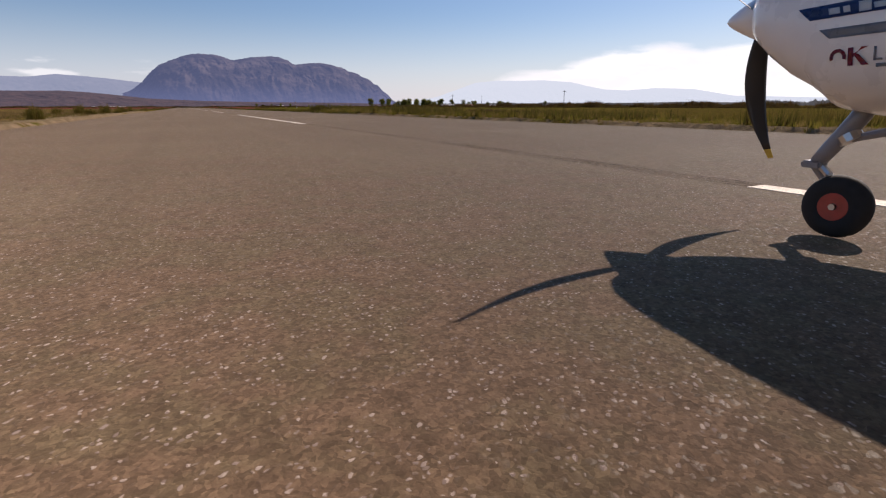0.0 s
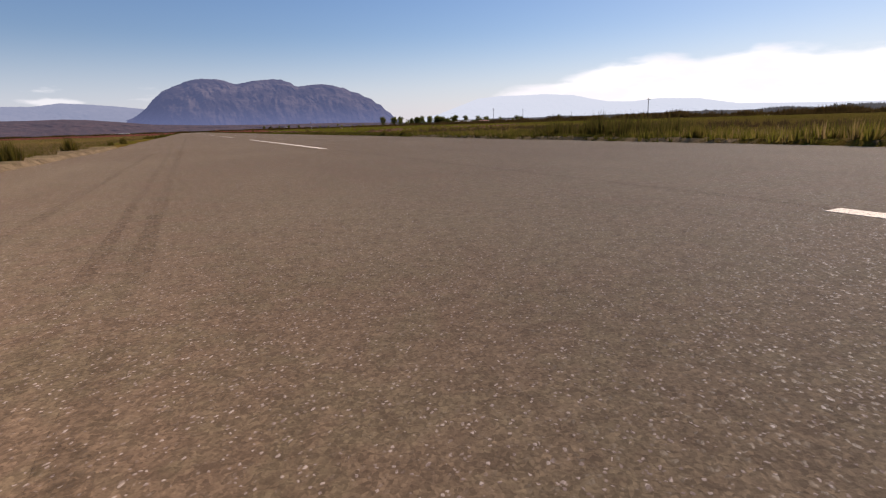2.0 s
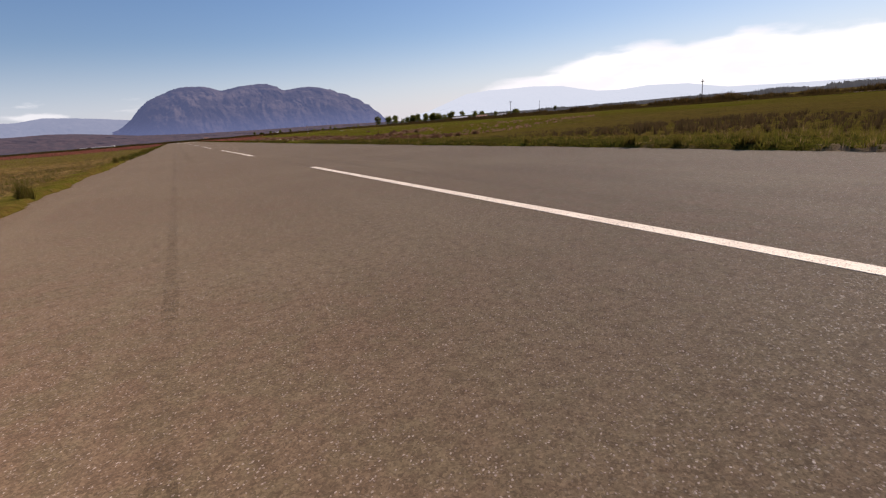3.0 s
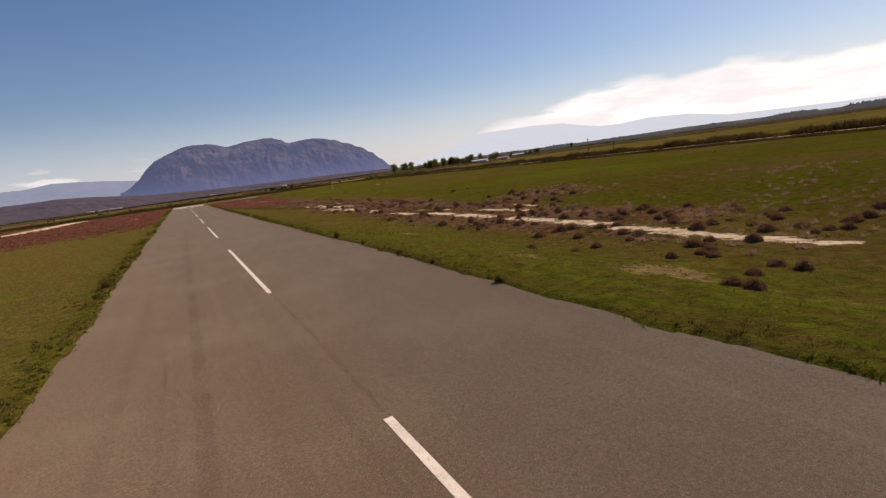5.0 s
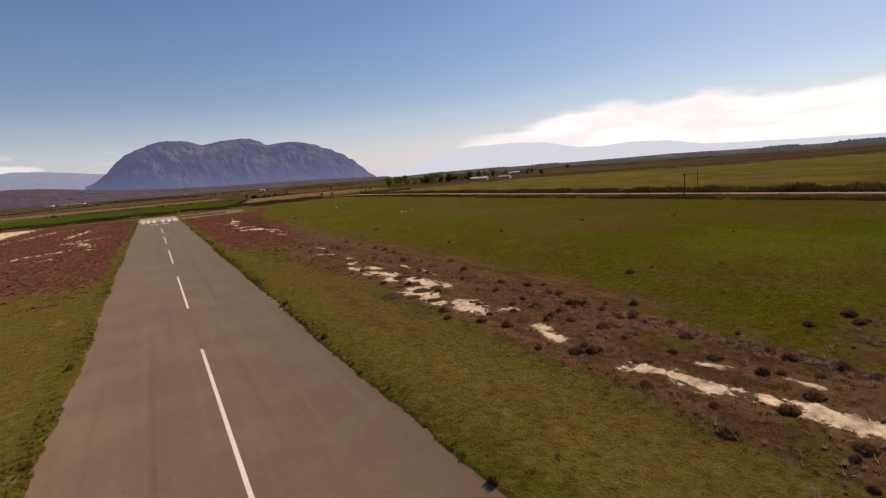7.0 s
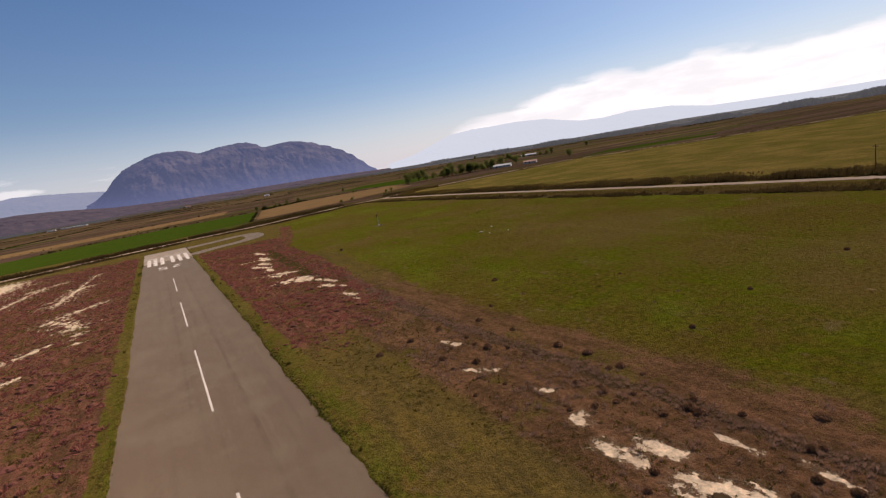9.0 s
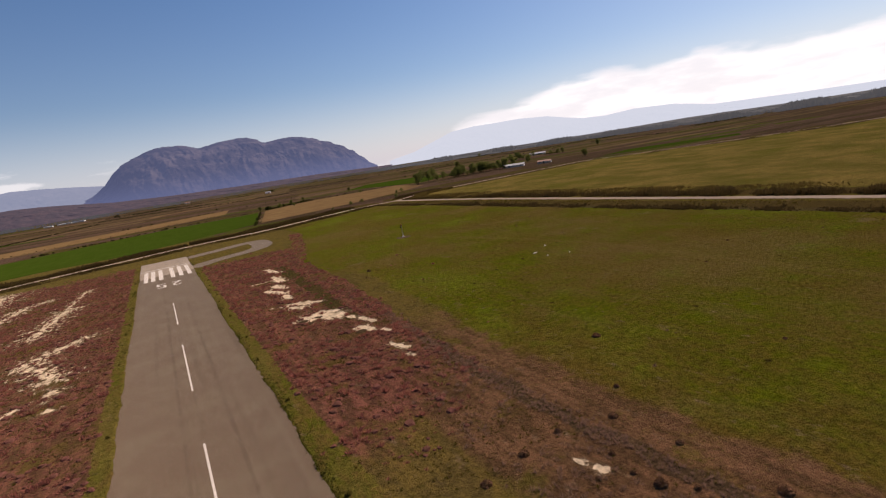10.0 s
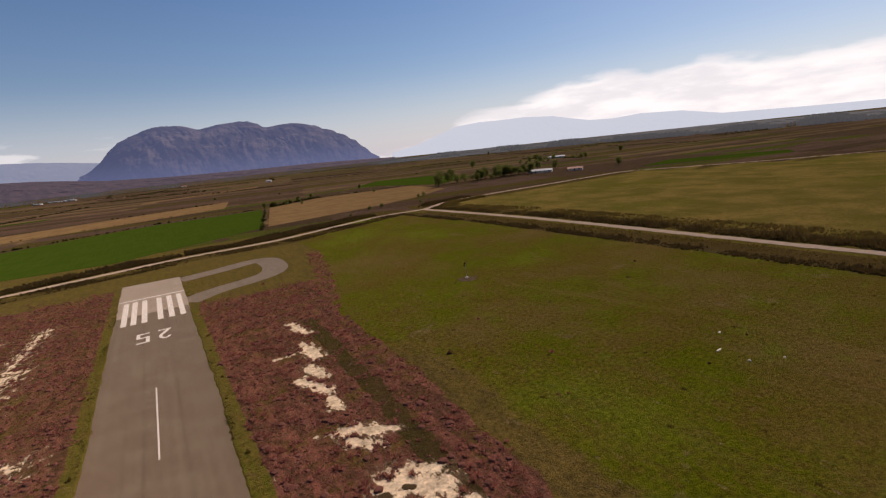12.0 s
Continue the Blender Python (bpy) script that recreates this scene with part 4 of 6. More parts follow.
# the third colour is emitted as painted haze, by the share after it
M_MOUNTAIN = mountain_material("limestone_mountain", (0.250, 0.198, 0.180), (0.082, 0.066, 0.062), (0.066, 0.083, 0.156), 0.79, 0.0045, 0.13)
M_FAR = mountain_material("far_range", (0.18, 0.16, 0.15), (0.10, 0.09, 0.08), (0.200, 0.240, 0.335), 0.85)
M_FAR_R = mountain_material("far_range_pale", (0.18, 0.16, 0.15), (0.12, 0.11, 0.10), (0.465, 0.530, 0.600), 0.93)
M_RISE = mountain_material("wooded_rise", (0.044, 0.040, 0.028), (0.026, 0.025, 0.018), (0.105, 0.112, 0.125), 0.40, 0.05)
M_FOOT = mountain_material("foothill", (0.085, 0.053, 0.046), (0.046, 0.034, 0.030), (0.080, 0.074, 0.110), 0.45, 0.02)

build_ground()
build_runway()
build_markings()
build_tyre_marks()
build_loop()
build_tracks()
build_fields()
build_mountains()

# ---- plants ----
def tufts(rng, x, y, z, height, width, blades, thick=0.25, droop=0.5):
    """Tufts of pointed blades: corners and triangles. height and width are arrays, one value a tuft."""
    n = len(x)
    a = rng.uniform(0, 2 * np.pi, (n, blades))
    r = rng.uniform(0.1, 1.0, (n, blades)) * width[:, None] * 0.5
    h = height[:, None] * (1 - droop * (r / (width[:, None] * 0.5 + 1e-6)) ** 2) * rng.uniform(0.7, 1.15, (n, blades))
    w = width[:, None] * thick * rng.uniform(0.6, 1.3, (n, blades)) * 0.5
    t = a + np.pi / 2 + rng.normal(0, 0.7, (n, blades))
    cx, cy = x[:, None] + np.cos(a) * r * 0.55, y[:, None] + np.sin(a) * r * 0.55
    tx, ty = x[:, None] + np.cos(a) * r * 1.25, y[:, None] + np.sin(a) * r * 1.25
    zz = np.broadcast_to(np.asarray(z, float).reshape(-1, 1) if np.ndim(z) else np.full((n, 1), z), (n, blades))
    one = np.stack([cx - np.cos(t) * w, cy - np.sin(t) * w, zz - 0.03], -1)
    two = np.stack([cx + np.cos(t) * w, cy + np.sin(t) * w, zz - 0.03], -1)
    tip = np.stack([tx, ty, zz + h], -1)
    verts = np.stack([one, two, tip], 2).reshape(-1, 3)
    return verts, np.arange(len(verts)).reshape(-1, 3)


def cushions(rng, x, y, z, height, width):
    """Lumpy cushions: an uneven dome of two rings and a crown each."""
    n, k = len(x), 7
    zz = np.broadcast_to(np.asarray(z, float).reshape(-1, 1), (n, 1))
    a = np.linspace(0, 2 * np.pi, k, endpoint=False)[None] + rng.uniform(0, 6.28, (n, 1))
    r0 = width[:, None] * 0.5 * rng.uniform(0.75, 1.25, (n, k))
    r1 = width[:, None] * 0.34 * rng.uniform(0.7, 1.3, (n, k))
    low = np.stack([x[:, None] + np.cos(a) * r0, y[:, None] + np.sin(a) * r0, np.broadcast_to(zz - 0.05, (n, k))], -1)
    mid = np.stack([x[:, None] + np.cos(a + 0.45) * r1, y[:, None] + np.sin(a + 0.45) * r1, zz + height[:, None] * rng.uniform(0.55, 0.95, (n, k))], -1)
    top = np.stack([x + rng.normal(0, 0.08, n) * width, y + rng.normal(0, 0.08, n) * width, zz[:, 0] + height * rng.uniform(0.85, 1.15, n)], -1)[:, None]
    verts = np.concatenate([low, mid, top], 1)
    j = np.arange(k)
    jn = (j + 1) % k
    one = np.concatenate([np.stack([j, jn, k + j], -1), np.stack([jn, k + jn, k + j], -1), np.stack([k + j, k + jn, np.full(k, 2 * k)], -1)])
    faces = one[None] + (np.arange(n) * (2 * k + 1))[:, None, None]
    return verts.reshape(-1, 3), faces.reshape(-1, 3)


def stuff(name, parts, material, label, category):
    verts, faces, base = [], [], 0
    for v, f in parts:
        verts.append(v)
        faces.append(f + base)
        base += len(v)
    ob = new(name, mesh_of(name, np.concatenate(verts), np.concatenate(faces), material))
    return tagged(ob, label, category, kind="stuff")


def scatter(rng, count, x0, x1, y0, y1, weight):
    """Random places in a box, kept in proportion to weight(x, y)."""
    x, y = rng.uniform(x0, x1, count), rng.uniform(y0, y1, count)
    keep = rng.uniform(0, 1, count) < weight(x, y)
    return x[keep], y[keep]


def build_heath():
    rng = np.random.default_rng(21)

    def weight(x, y):
        m = zones(x, y)
        return np.clip(m["heath"] * 1.3 - 0.2 + 0.35 * wave(x, y, 1.3), 0, 1) * (1 - 0.97 * soft(m["salt"], 0.40, 0.54)) * (1 - 0.9 * soft(m["crust"], 0.55, 0.72)) * (1 - 0.8 * m["ditch"]) * (to_line(x, y, LOOP) > 6)

    sets, sprigs, brown, olive = [], [], [], []
    for x0, x1, y0, y1, count in ((11, 68, 30, 445, 36000), (-62, -11, 145, 445, 26000), (-150, -62, 190, 445, 9000)):
        x, y = scatter(rng, count, x0, x1, y0, y1, weight)
        red = rng.uniform(0, 1, len(x)) < np.clip(zones(x, y)["red"] * 1.25 - 0.1, 0, 0.92)
        mixed = (wave(x, y, 1.7, 3.0) + 0.6 * wave(x, y, 0.5, 1.0) + rng.normal(0, 0.3, len(x))) > 0.25
        bush = ~red & (rng.uniform(0, 1, len(x)) < 0.85 * soft(x, 22, 27) * (0.62 + wave(x, y, 0.7, 5.0)))
        brown.append(tufts(rng, x[bush], y[bush], ground_z(x[bush], y[bush]), rng.uniform(0.16, 0.50, bush.sum()), rng.uniform(0.5, 1.4, bush.sum()), 40, 0.05, 0.7))
        low = (~red & ~bush) | (red & mixed)
        olive.append(tufts(rng, x[low], y[low], ground_z(x[low], y[low]), rng.uniform(0.06, 0.24, low.sum()), rng.uniform(0.3, 1.0, low.sum()), 12, 0.16, 0.5))
        x, y = x[red & ~mixed], y[red & ~mixed]
        size = rng.lognormal(-0.75, 0.45, len(x))
        lump = rng.uniform(0, 1, len(x)) < 0.45
        sets.append(cushions(rng, x[lump], y[lump], ground_z(x[lump], y[lump]), np.clip(0.27 * size[lump], 0.08, 0.36), np.clip(1.25 * size[lump], 0.35, 1.6)))
        big = rng.choice(len(x), min(700, len(x)), replace=False)
        sprigs.append(tufts(rng, x[big], y[big], ground_z(x[big], y[big]), rng.uniform(0.4, 0.75, len(big)), rng.uniform(1.0, 2.4, len(big)), 34, 0.10, 0.65))
        sprigs.append(tufts(rng, x, y, ground_z(x, y), np.clip(0.34 * np.sqrt(size), 0.1, 0.5), np.clip(1.5 * size, 0.3, 1.8), 18, 0.13, 0.6))
    # dark scrub along the low bank between the flat and the meadow
    y = rng.uniform(80, 258, 1500)
    x = np.interp(y, [60, 175, 196, 225, 243, 270], [42, 38.5, 37, 37.2, 38.5, 41]) - 1.4 + rng.normal(0, 0.8, 1500)
    brown.append(tufts(rng, x, y, ground_z(x, y), rng.uniform(0.12, 0.45, 1500), rng.uniform(0.4, 1.2, 1500), 40, 0.05, 0.7))
    stuff("heath_scrub", sets, M_HEATH, "low red-brown glasswort heath on salty ground", "heath")
    stuff("brown_scrub", brown, M_SHRUB, "brown scrub on the mud flat", "scrub")
    stuff("olive_scrub", olive, M_OLIVE, "olive and brown tussocks among the heath", "scrub")
    stuff("heath_sprigs", sprigs, M_HEATHLEAF, "red-brown sprigs of salt heath", "heath")


def build_grass():
    rng = np.random.default_rng(22)
    sets, dry, weeds, stalks, lush, brown = [], [], [], [], [], []
    for side in (-1, 1):
        # tall verge where the flight begins
        y = rng.uniform(-140, 15, 9000)
        off = np.abs(rng.normal(0, 5.5, 9000)) + (0.0 if side > 0 else 0.5 + 0.7 * (1 + wave(y, y * 0.4, 2.0)))
        x = np.abs(edge_line(y, side)) * side + side * (0.02 + off)
        tall = 0.75 + 0.45 * wave(x, y, 0.5) + (0.45 * soft(y, -95, -75) * (1 - soft(y, -48, -30)) * (0.4 + wave(x, y, 1.3)) - 0.5 * soft(y, -42, -25) if side > 0 else 0)
        h = np.clip(rng.uniform(0.14, 0.42, 9000) * tall * (1.0 if side > 0 else 0.62), 0.05, 0.9)
        half = rng.uniform(0, 1, 9000) < (0.78 if side > 0 else 0.3)
        sets.append(tufts(rng, x[half], y[half], ground_z(x[half], y[half]), h[half], h[half] * 0.9 + 0.12, 12, 0.10, 0.4))
        dry.append(tufts(rng, x[~half], y[~half], ground_z(x[~half], y[~half]), h[~half] * 1.1, h[~half] * 0.8 + 0.1, 11, 0.09, 0.35))
        if side > 0:
            # a stand of tall stalks by the edge
            n = 3600
            x, y = 10.7 + np.abs(rng.normal(0, 3.6, n)), rng.uniform(-135, -40, n)
            keep = rng.uniform(-0.55, 0.6, n) < wave(x, y, 0.9) + 0.5 * wave(x, y, 0.25, 2.0)
            h = np.clip(rng.uniform(0.4, 1.05, n) * (0.75 + 0.5 * wave(x, y, 0.6)) * (1 - 0.5 * soft(y, -55, -40)), 0.2, 1.4)[keep]
            stalks.append(tufts(rng, x[keep], y[keep], ground_z(x[keep], y[keep]), h, h * 0.55 + 0.1, 15, 0.08, 0.3))
        # taller weeds farther out
        n = 2200
        x, y = side * (12.5 + np.abs(rng.normal(0, 14, n))), rng.uniform(-140, 70, n)
        h = rng.uniform(0.30, 0.85, n) * (0.75 + 0.4 * wave(x, y, 0.4)) * (0.8 if side > 0 else 0.7) * (1 - 0.6 * soft(y, -45, -25))
        (weeds if side > 0 else dry).append(tufts(rng, x, y, ground_z(x, y), h, h * 0.9, 16, 0.09, 0.4))
        if side > 0:
            n = 1900
            x, y = rng.uniform(15, 36, n), rng.uniform(-70, 6, n)
            h = rng.uniform(0.2, 0.55, n) * (1 + 0.5 * wave(x, y, 0.7)) * soft(x, 13.5, 18) * (1 - 0.75 * soft(y, -25, 4))
            brown.append(tufts(rng, x, y, ground_z(x, y), np.clip(h, 0.08, 0.8), h * 0.9 + 0.2, 18, 0.08, 0.4))
            y = rng.uniform(-60, 16, 2600)
            x = edge_line(y, 1) + np.abs(rng.normal(0, 1.5, 2600)) - 0.05
            h = rng.uniform(0.06, 0.20, 2600)
            lush.append(tufts(rng, x, y, ground_z(x, y), h, h * 1.6 + 0.15, 12, 0.10, 0.5))
        # ragged green fringe along the whole edge
        y = rng.uniform(15, 445, 8000)
        off = np.abs(rng.normal(0, 0.55 + 0.35 * (1 + wave(y, y * 0.3, 0.8, side)), 8000)) - 0.15
        x = np.abs(edge_line(y, side)) * side + side * off
        h = rng.uniform(0.05, 0.17, 8000) * (1 + 0.6 * wave(y, x, 2.0))
        thin = rng.uniform(-0.8, 0.5, 8000) + 0.55 * soft(y, 190, 260) < wave(y, y * 0.4, 0.6, 2.0 + side)
        x, y, h = x[thin], y[thin], h[thin]
        lush.append(tufts(rng, x, y, ground_z(x, y), h, h * 2.0 + 0.16, 12, 0.12, 0.5))
    # rougher tufts over the grassland on both sides
    x, y = scatter(rng, 14000, 11, 25, 10, 210, lambda x, y: (1 - soft(zones(x, y)["heath"], 0.4, 0.7)) * (1 - 0.75 * soft(y, 95, 135)))
    sets.append(tufts(rng, x, y, ground_z(x, y), rng.uniform(0.04, 0.11, len(x)), rng.uniform(0.2, 0.6, len(x)), 9, 0.12, 0.7))
    x, y = scatter(rng, 20000, -60, -11, -60, 210, lambda x, y: 1 - soft(zones(x, y)["heath"], 0.4, 0.7))
    dry.append(tufts(rng, x, y, ground_z(x, y), rng.uniform(0.04, 0.12, len(x)), rng.uniform(0.2, 0.7, len(x)), 9, 0.12, 0.7))
    x, y = scatter(rng, 60000, 30, 150, 20, 480, lambda x, y: np.clip(zones(x, y)["meadow"] - zones(x, y)["heath"], 0, 1) * (0.35 + 0.65 * soft(wave(x, y, 0.5, 1.0), -0.3, 0.5)))
    mead = tufts(rng, x, y, ground_z(x, y), rng.uniform(0.04, 0.12, len(x)), rng.uniform(0.2, 0.6, len(x)), 7, 0.18, 0.4)
    stuff("meadow_grass", [mead], M_MEADOW, "short olive grass tufts in the meadow", "grass")
    stuff("tall_stalks", stalks, M_STALK, "tall olive-green stalks beside the runway", "weeds")
    stuff("verge_weeds", weeds, M_WEED, "tall olive weeds beyond the verge", "weeds")
    stuff("brown_weeds", brown, M_BROWNWEED, "brown dry weeds beyond the green verge", "weeds")
    stuff("verge_grass", lush, M_LUSH, "fresh green grass along the asphalt edge", "grass")
    stuff("grass", sets, M_GRASS, "short green and olive grass", "grass")
    stuff("dry_grass", dry, M_DRY, "dry straw-coloured grass tufts", "grass")


def along(rng, line, count, low, high):
    """Random places beside a line of points, between two distances to its left (negative: right)."""
    pts = np.array(line, float)
    seg = np.diff(pts, axis=0)
    length = np.hypot(*seg.T)
    k = rng.choice(len(seg), count, p=length / length.sum())
    t = rng.uniform(0, 1, count)
    d = seg[k] / length[k][:, None]
    p = pts[k] + seg[k] * t[:, None]
    off = rng.uniform(low, high, count)
    return p[:, 0] - d[:, 1] * off, p[:, 1] + d[:, 0] * off


def build_reeds():
    rng = np.random.default_rng(23)
    dark, gold, low_scrub = [], [], []
    rows = ((TRACK_N[1:8], 12000, 5, 20, 0.9, 2.4, dark), (TRACK_N[1:8], 7000, -17, -4, 0.4, 1.2, dark), (TRACK_E[:7], 9000, -22, -17, 0.4, 1.2, dark), (TRACK_E[:7], 3500, -13, -4, 0.2, 0.7, low_scrub),
            (TRACK_E[:7], 9000, 3.8, 11, 0.5, 1.5, dark), (TRACK_E[1:5], 1500, 5, 12, 1.2, 2.6, dark), (TRACK_E[3:7], 6000, 4, 13, 1.4, 3.2, dark), (TRACK_E[1:5], 400, -20, -15, 0.9, 1.8, dark), (TRACK_E[:7], 14000, 7, 28, 0.5, 1.3, gold), (TRACK_N[9:12], 1500, 3, 14, 0.8, 2.0, dark), (TRACK_N[9:12], 1500, -14, -3, 0.8, 2.0, gold), (TRACK_N[12:], 900, -8, -2.5, 0.4, 1.2, dark))
    for line, count, low, high, h0, h1, into in rows:
        x, y = along(rng, line, count, low, high)
        clump = wave(x, y, 0.55) + 0.5 * wave(x, y, 0.16, 2.0)
        clear = (np.minimum(to_line(x, y, TRACK_N), to_line(x, y, TRACK_E)) > 3.4) & (rng.uniform(-0.95, 0.25, count) < clump)
        h = (rng.uniform(h0, h1, count) * (0.8 + 0.4 * clump))[clear]
        h = np.clip(h, 0.12, 5.0)
        into.append(tufts(rng, x[clear], y[clear], -0.05, h, h * 1.0 + 0.8, 22, 0.13, 0.85))
    stuff("reed_bed", dark, M_REED, "dark brown reeds and scrub along the ditch", "reeds")
    stuff("golden_reeds", gold, M_GOLD, "golden reeds thinning out into the pasture", "reeds")
    stuff("ditch_scrub", low_scrub, M_OLIVE, "low olive scrub beside the track", "scrub")


def build_far_woods():
    rng = np.random.default_rng(24)
    sets = []
    # hedgerows between the far fields
    for k in range(46):
        x0, y0 = rng.uniform(-700, 1500), rng.uniform(930, 2300)
        if x0 > 180 and y0 < 760:
            continue
        ang, n = 0.22 * -1 + rng.normal(0, 0.1) + (np.pi / 2 if rng.uniform() < 0.25 else 0), int(rng.uniform(110, 240))
        s = rng.uniform(-1, 1, n) * rng.uniform(60, 190)
        h = rng.uniform(0.7, 2.2, n)
        sets.append(tufts(rng, x0 + np.cos(ang) * s + rng.normal(0, 2, n), y0 + np.sin(ang) * s + rng.normal(0, 2, n), 0.0, h, h * 1.6, 14, 0.45, 0.6))
    # hedges along the nearer fields
    for (ax, ay), (bx, by), n, h0, h1 in (((-91, 680), (3, 729), 60, 0.8, 2.4), ((3, 729), (95, 727), 60, 0.8, 2.2), ((64, 556), (97, 716), 110, 0.7, 2.0), ((104, 738), (168, 776), 70, 2.0, 5.5), ((165, 772), (275, 764), 40, 0.8, 2.5), ((-330, 640), (-106, 764), 60, 0.8, 2.4), ((-106, 764), (70, 815), 40, 0.6, 1.8), ((-35, 885), (200, 960), 50, 0.8, 2.8)):
        t, wob = rng.uniform(0, 1, n), rng.normal(0, 0.7, (2, n))
        h = rng.uniform(h0, h1, n) * (0.7 + 0.5 * wave(t * 60, t * 25))
        sets.append(tufts(rng, ax + (bx - ax) * t + wob[0], ay + (by - ay) * t + wob[1], 0.0, np.clip(h, 0.5, 6), np.clip(h, 0.5, 6) * 1.5, 16, 0.4, 0.6))
    # the belt of trees on the horizon
    n = 14000
    az = rng.uniform(radians(-40), radians(100), n)
    d = rng.uniform(2100, 3300, n) - 500 * soft(az, 0.55, 1.1)
    h = rng.uniform(5, 13, n) * (0.65 + 0.6 * wave(az * 160, az * 70, 1.0)) * (0.45 + 0.75 * soft(az, 0.30, 0.55))
    h = np.clip(h * (1 + 0.7 * soft(az, 0.5, 0.9)), 2.0, 18)
    far = []
    far.append(tufts(rng, np.sin(az) * d, 150 + np.cos(az) * d, 0.0, h, h * 1.5, 12, 0.5, 0.55))
    # scattered bushes on the plain
    n = 150
    x, y = rng.uniform(-900, 2200, n), rng.uniform(900, 2400, n)
    ok = (y > 640 + 0.55 * np.clip(x - 190, 0, 500)) & (rng.uniform(0, 1, n) < 0.5 + 0.5 * wave(x, y, 0.02))
    h = rng.uniform(0.6, 2.8, n)[ok]
    sets.append(tufts(rng, x[ok], y[ok], 0.0, h, h * 1.5, 12, 0.5, 0.55))
    stuff("far_woods", sets, M_LEAF, "dark belt of far trees and hedgerows", "woods")
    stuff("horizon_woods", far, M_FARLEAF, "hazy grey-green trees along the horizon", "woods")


def shrub_mesh(seed, wide, high):
    """A round cushion shrub: lumps close together under a coat of short twigs."""
    rng = np.random.default_rng(seed)
    n = 14
    a, r = rng.uniform(0, 6.28, n), np.sqrt(rng.uniform(0, 1, n)) * 0.33 * wide
    x, y = np.cos(a) * r, np.sin(a) * r
    fall = 1 - 0.55 * (r / (0.33 * wide)) ** 2
    lumps = cushions(rng, x, y, 0.0, high * 0.6 * fall, np.full(n, wide * 0.36))
    m = 90
    a, r = rng.uniform(0, 6.28, m), np.sqrt(rng.uniform(0, 1, m)) * 0.45 * wide
    fall = 1 - 0.7 * (r / (0.45 * wide)) ** 2
    twigs = tufts(rng, np.cos(a) * r, np.sin(a) * r, 0.0, high * fall, np.full(m, wide * 0.20), 12, 0.08, 0.3)
    return mesh_of("shrub", np.concatenate([lumps[0], twigs[0]]), np.concatenate([lumps[1], twigs[1] + len(lumps[0])]), M_BALL)


def mat_mesh(seed):
    """A flat round mat plant: a low dome with a lobed rim and a short fringe."""
    rng = np.random.default_rng(seed)
    k, radii, rise = 28, (0.80, 0.70, 0.52, 0.28), (-0.03, 0.07, 0.12, 0.13)
    a = np.linspace(0, 2 * np.pi, k, endpoint=False)
    lobe = 1 + 0.07 * np.sin(3 * a + seed) + 0.05 * np.sin(7 * a + 2 * seed) + rng.normal(0, 0.025, k)
    verts = np.concatenate([np.c_[np.cos(a) * lobe * r, np.sin(a) * lobe * r, h + rng.normal(0, 0.012, k)] for r, h in zip(radii, rise)] + [[(0, 0, 0.13)]])
    j = np.arange(k)
    jn = (j + 1) % k
    faces = [np.concatenate([np.stack([o + j, o + jn, o + k + j], -1), np.stack([o + jn, o + k + jn, o + k + j], -1)]) for o in (0, k, 2 * k)] + [np.stack([3 * k + j, 3 * k + jn, np.full(k, 4 * k)], -1)]
    q = rng.uniform(0, 6.28, 90)
    fringe = tufts(rng, np.cos(q) * 0.72, np.sin(q) * 0.72, 0.03, rng.uniform(0.05, 0.12, 90), np.full(90, 0.2), 7, 0.14, 0.5)
    return mesh_of("mat_plant", np.concatenate([verts, fringe[0]]), np.concatenate(faces + [fringe[1] + len(verts)]), M_MAT, True)


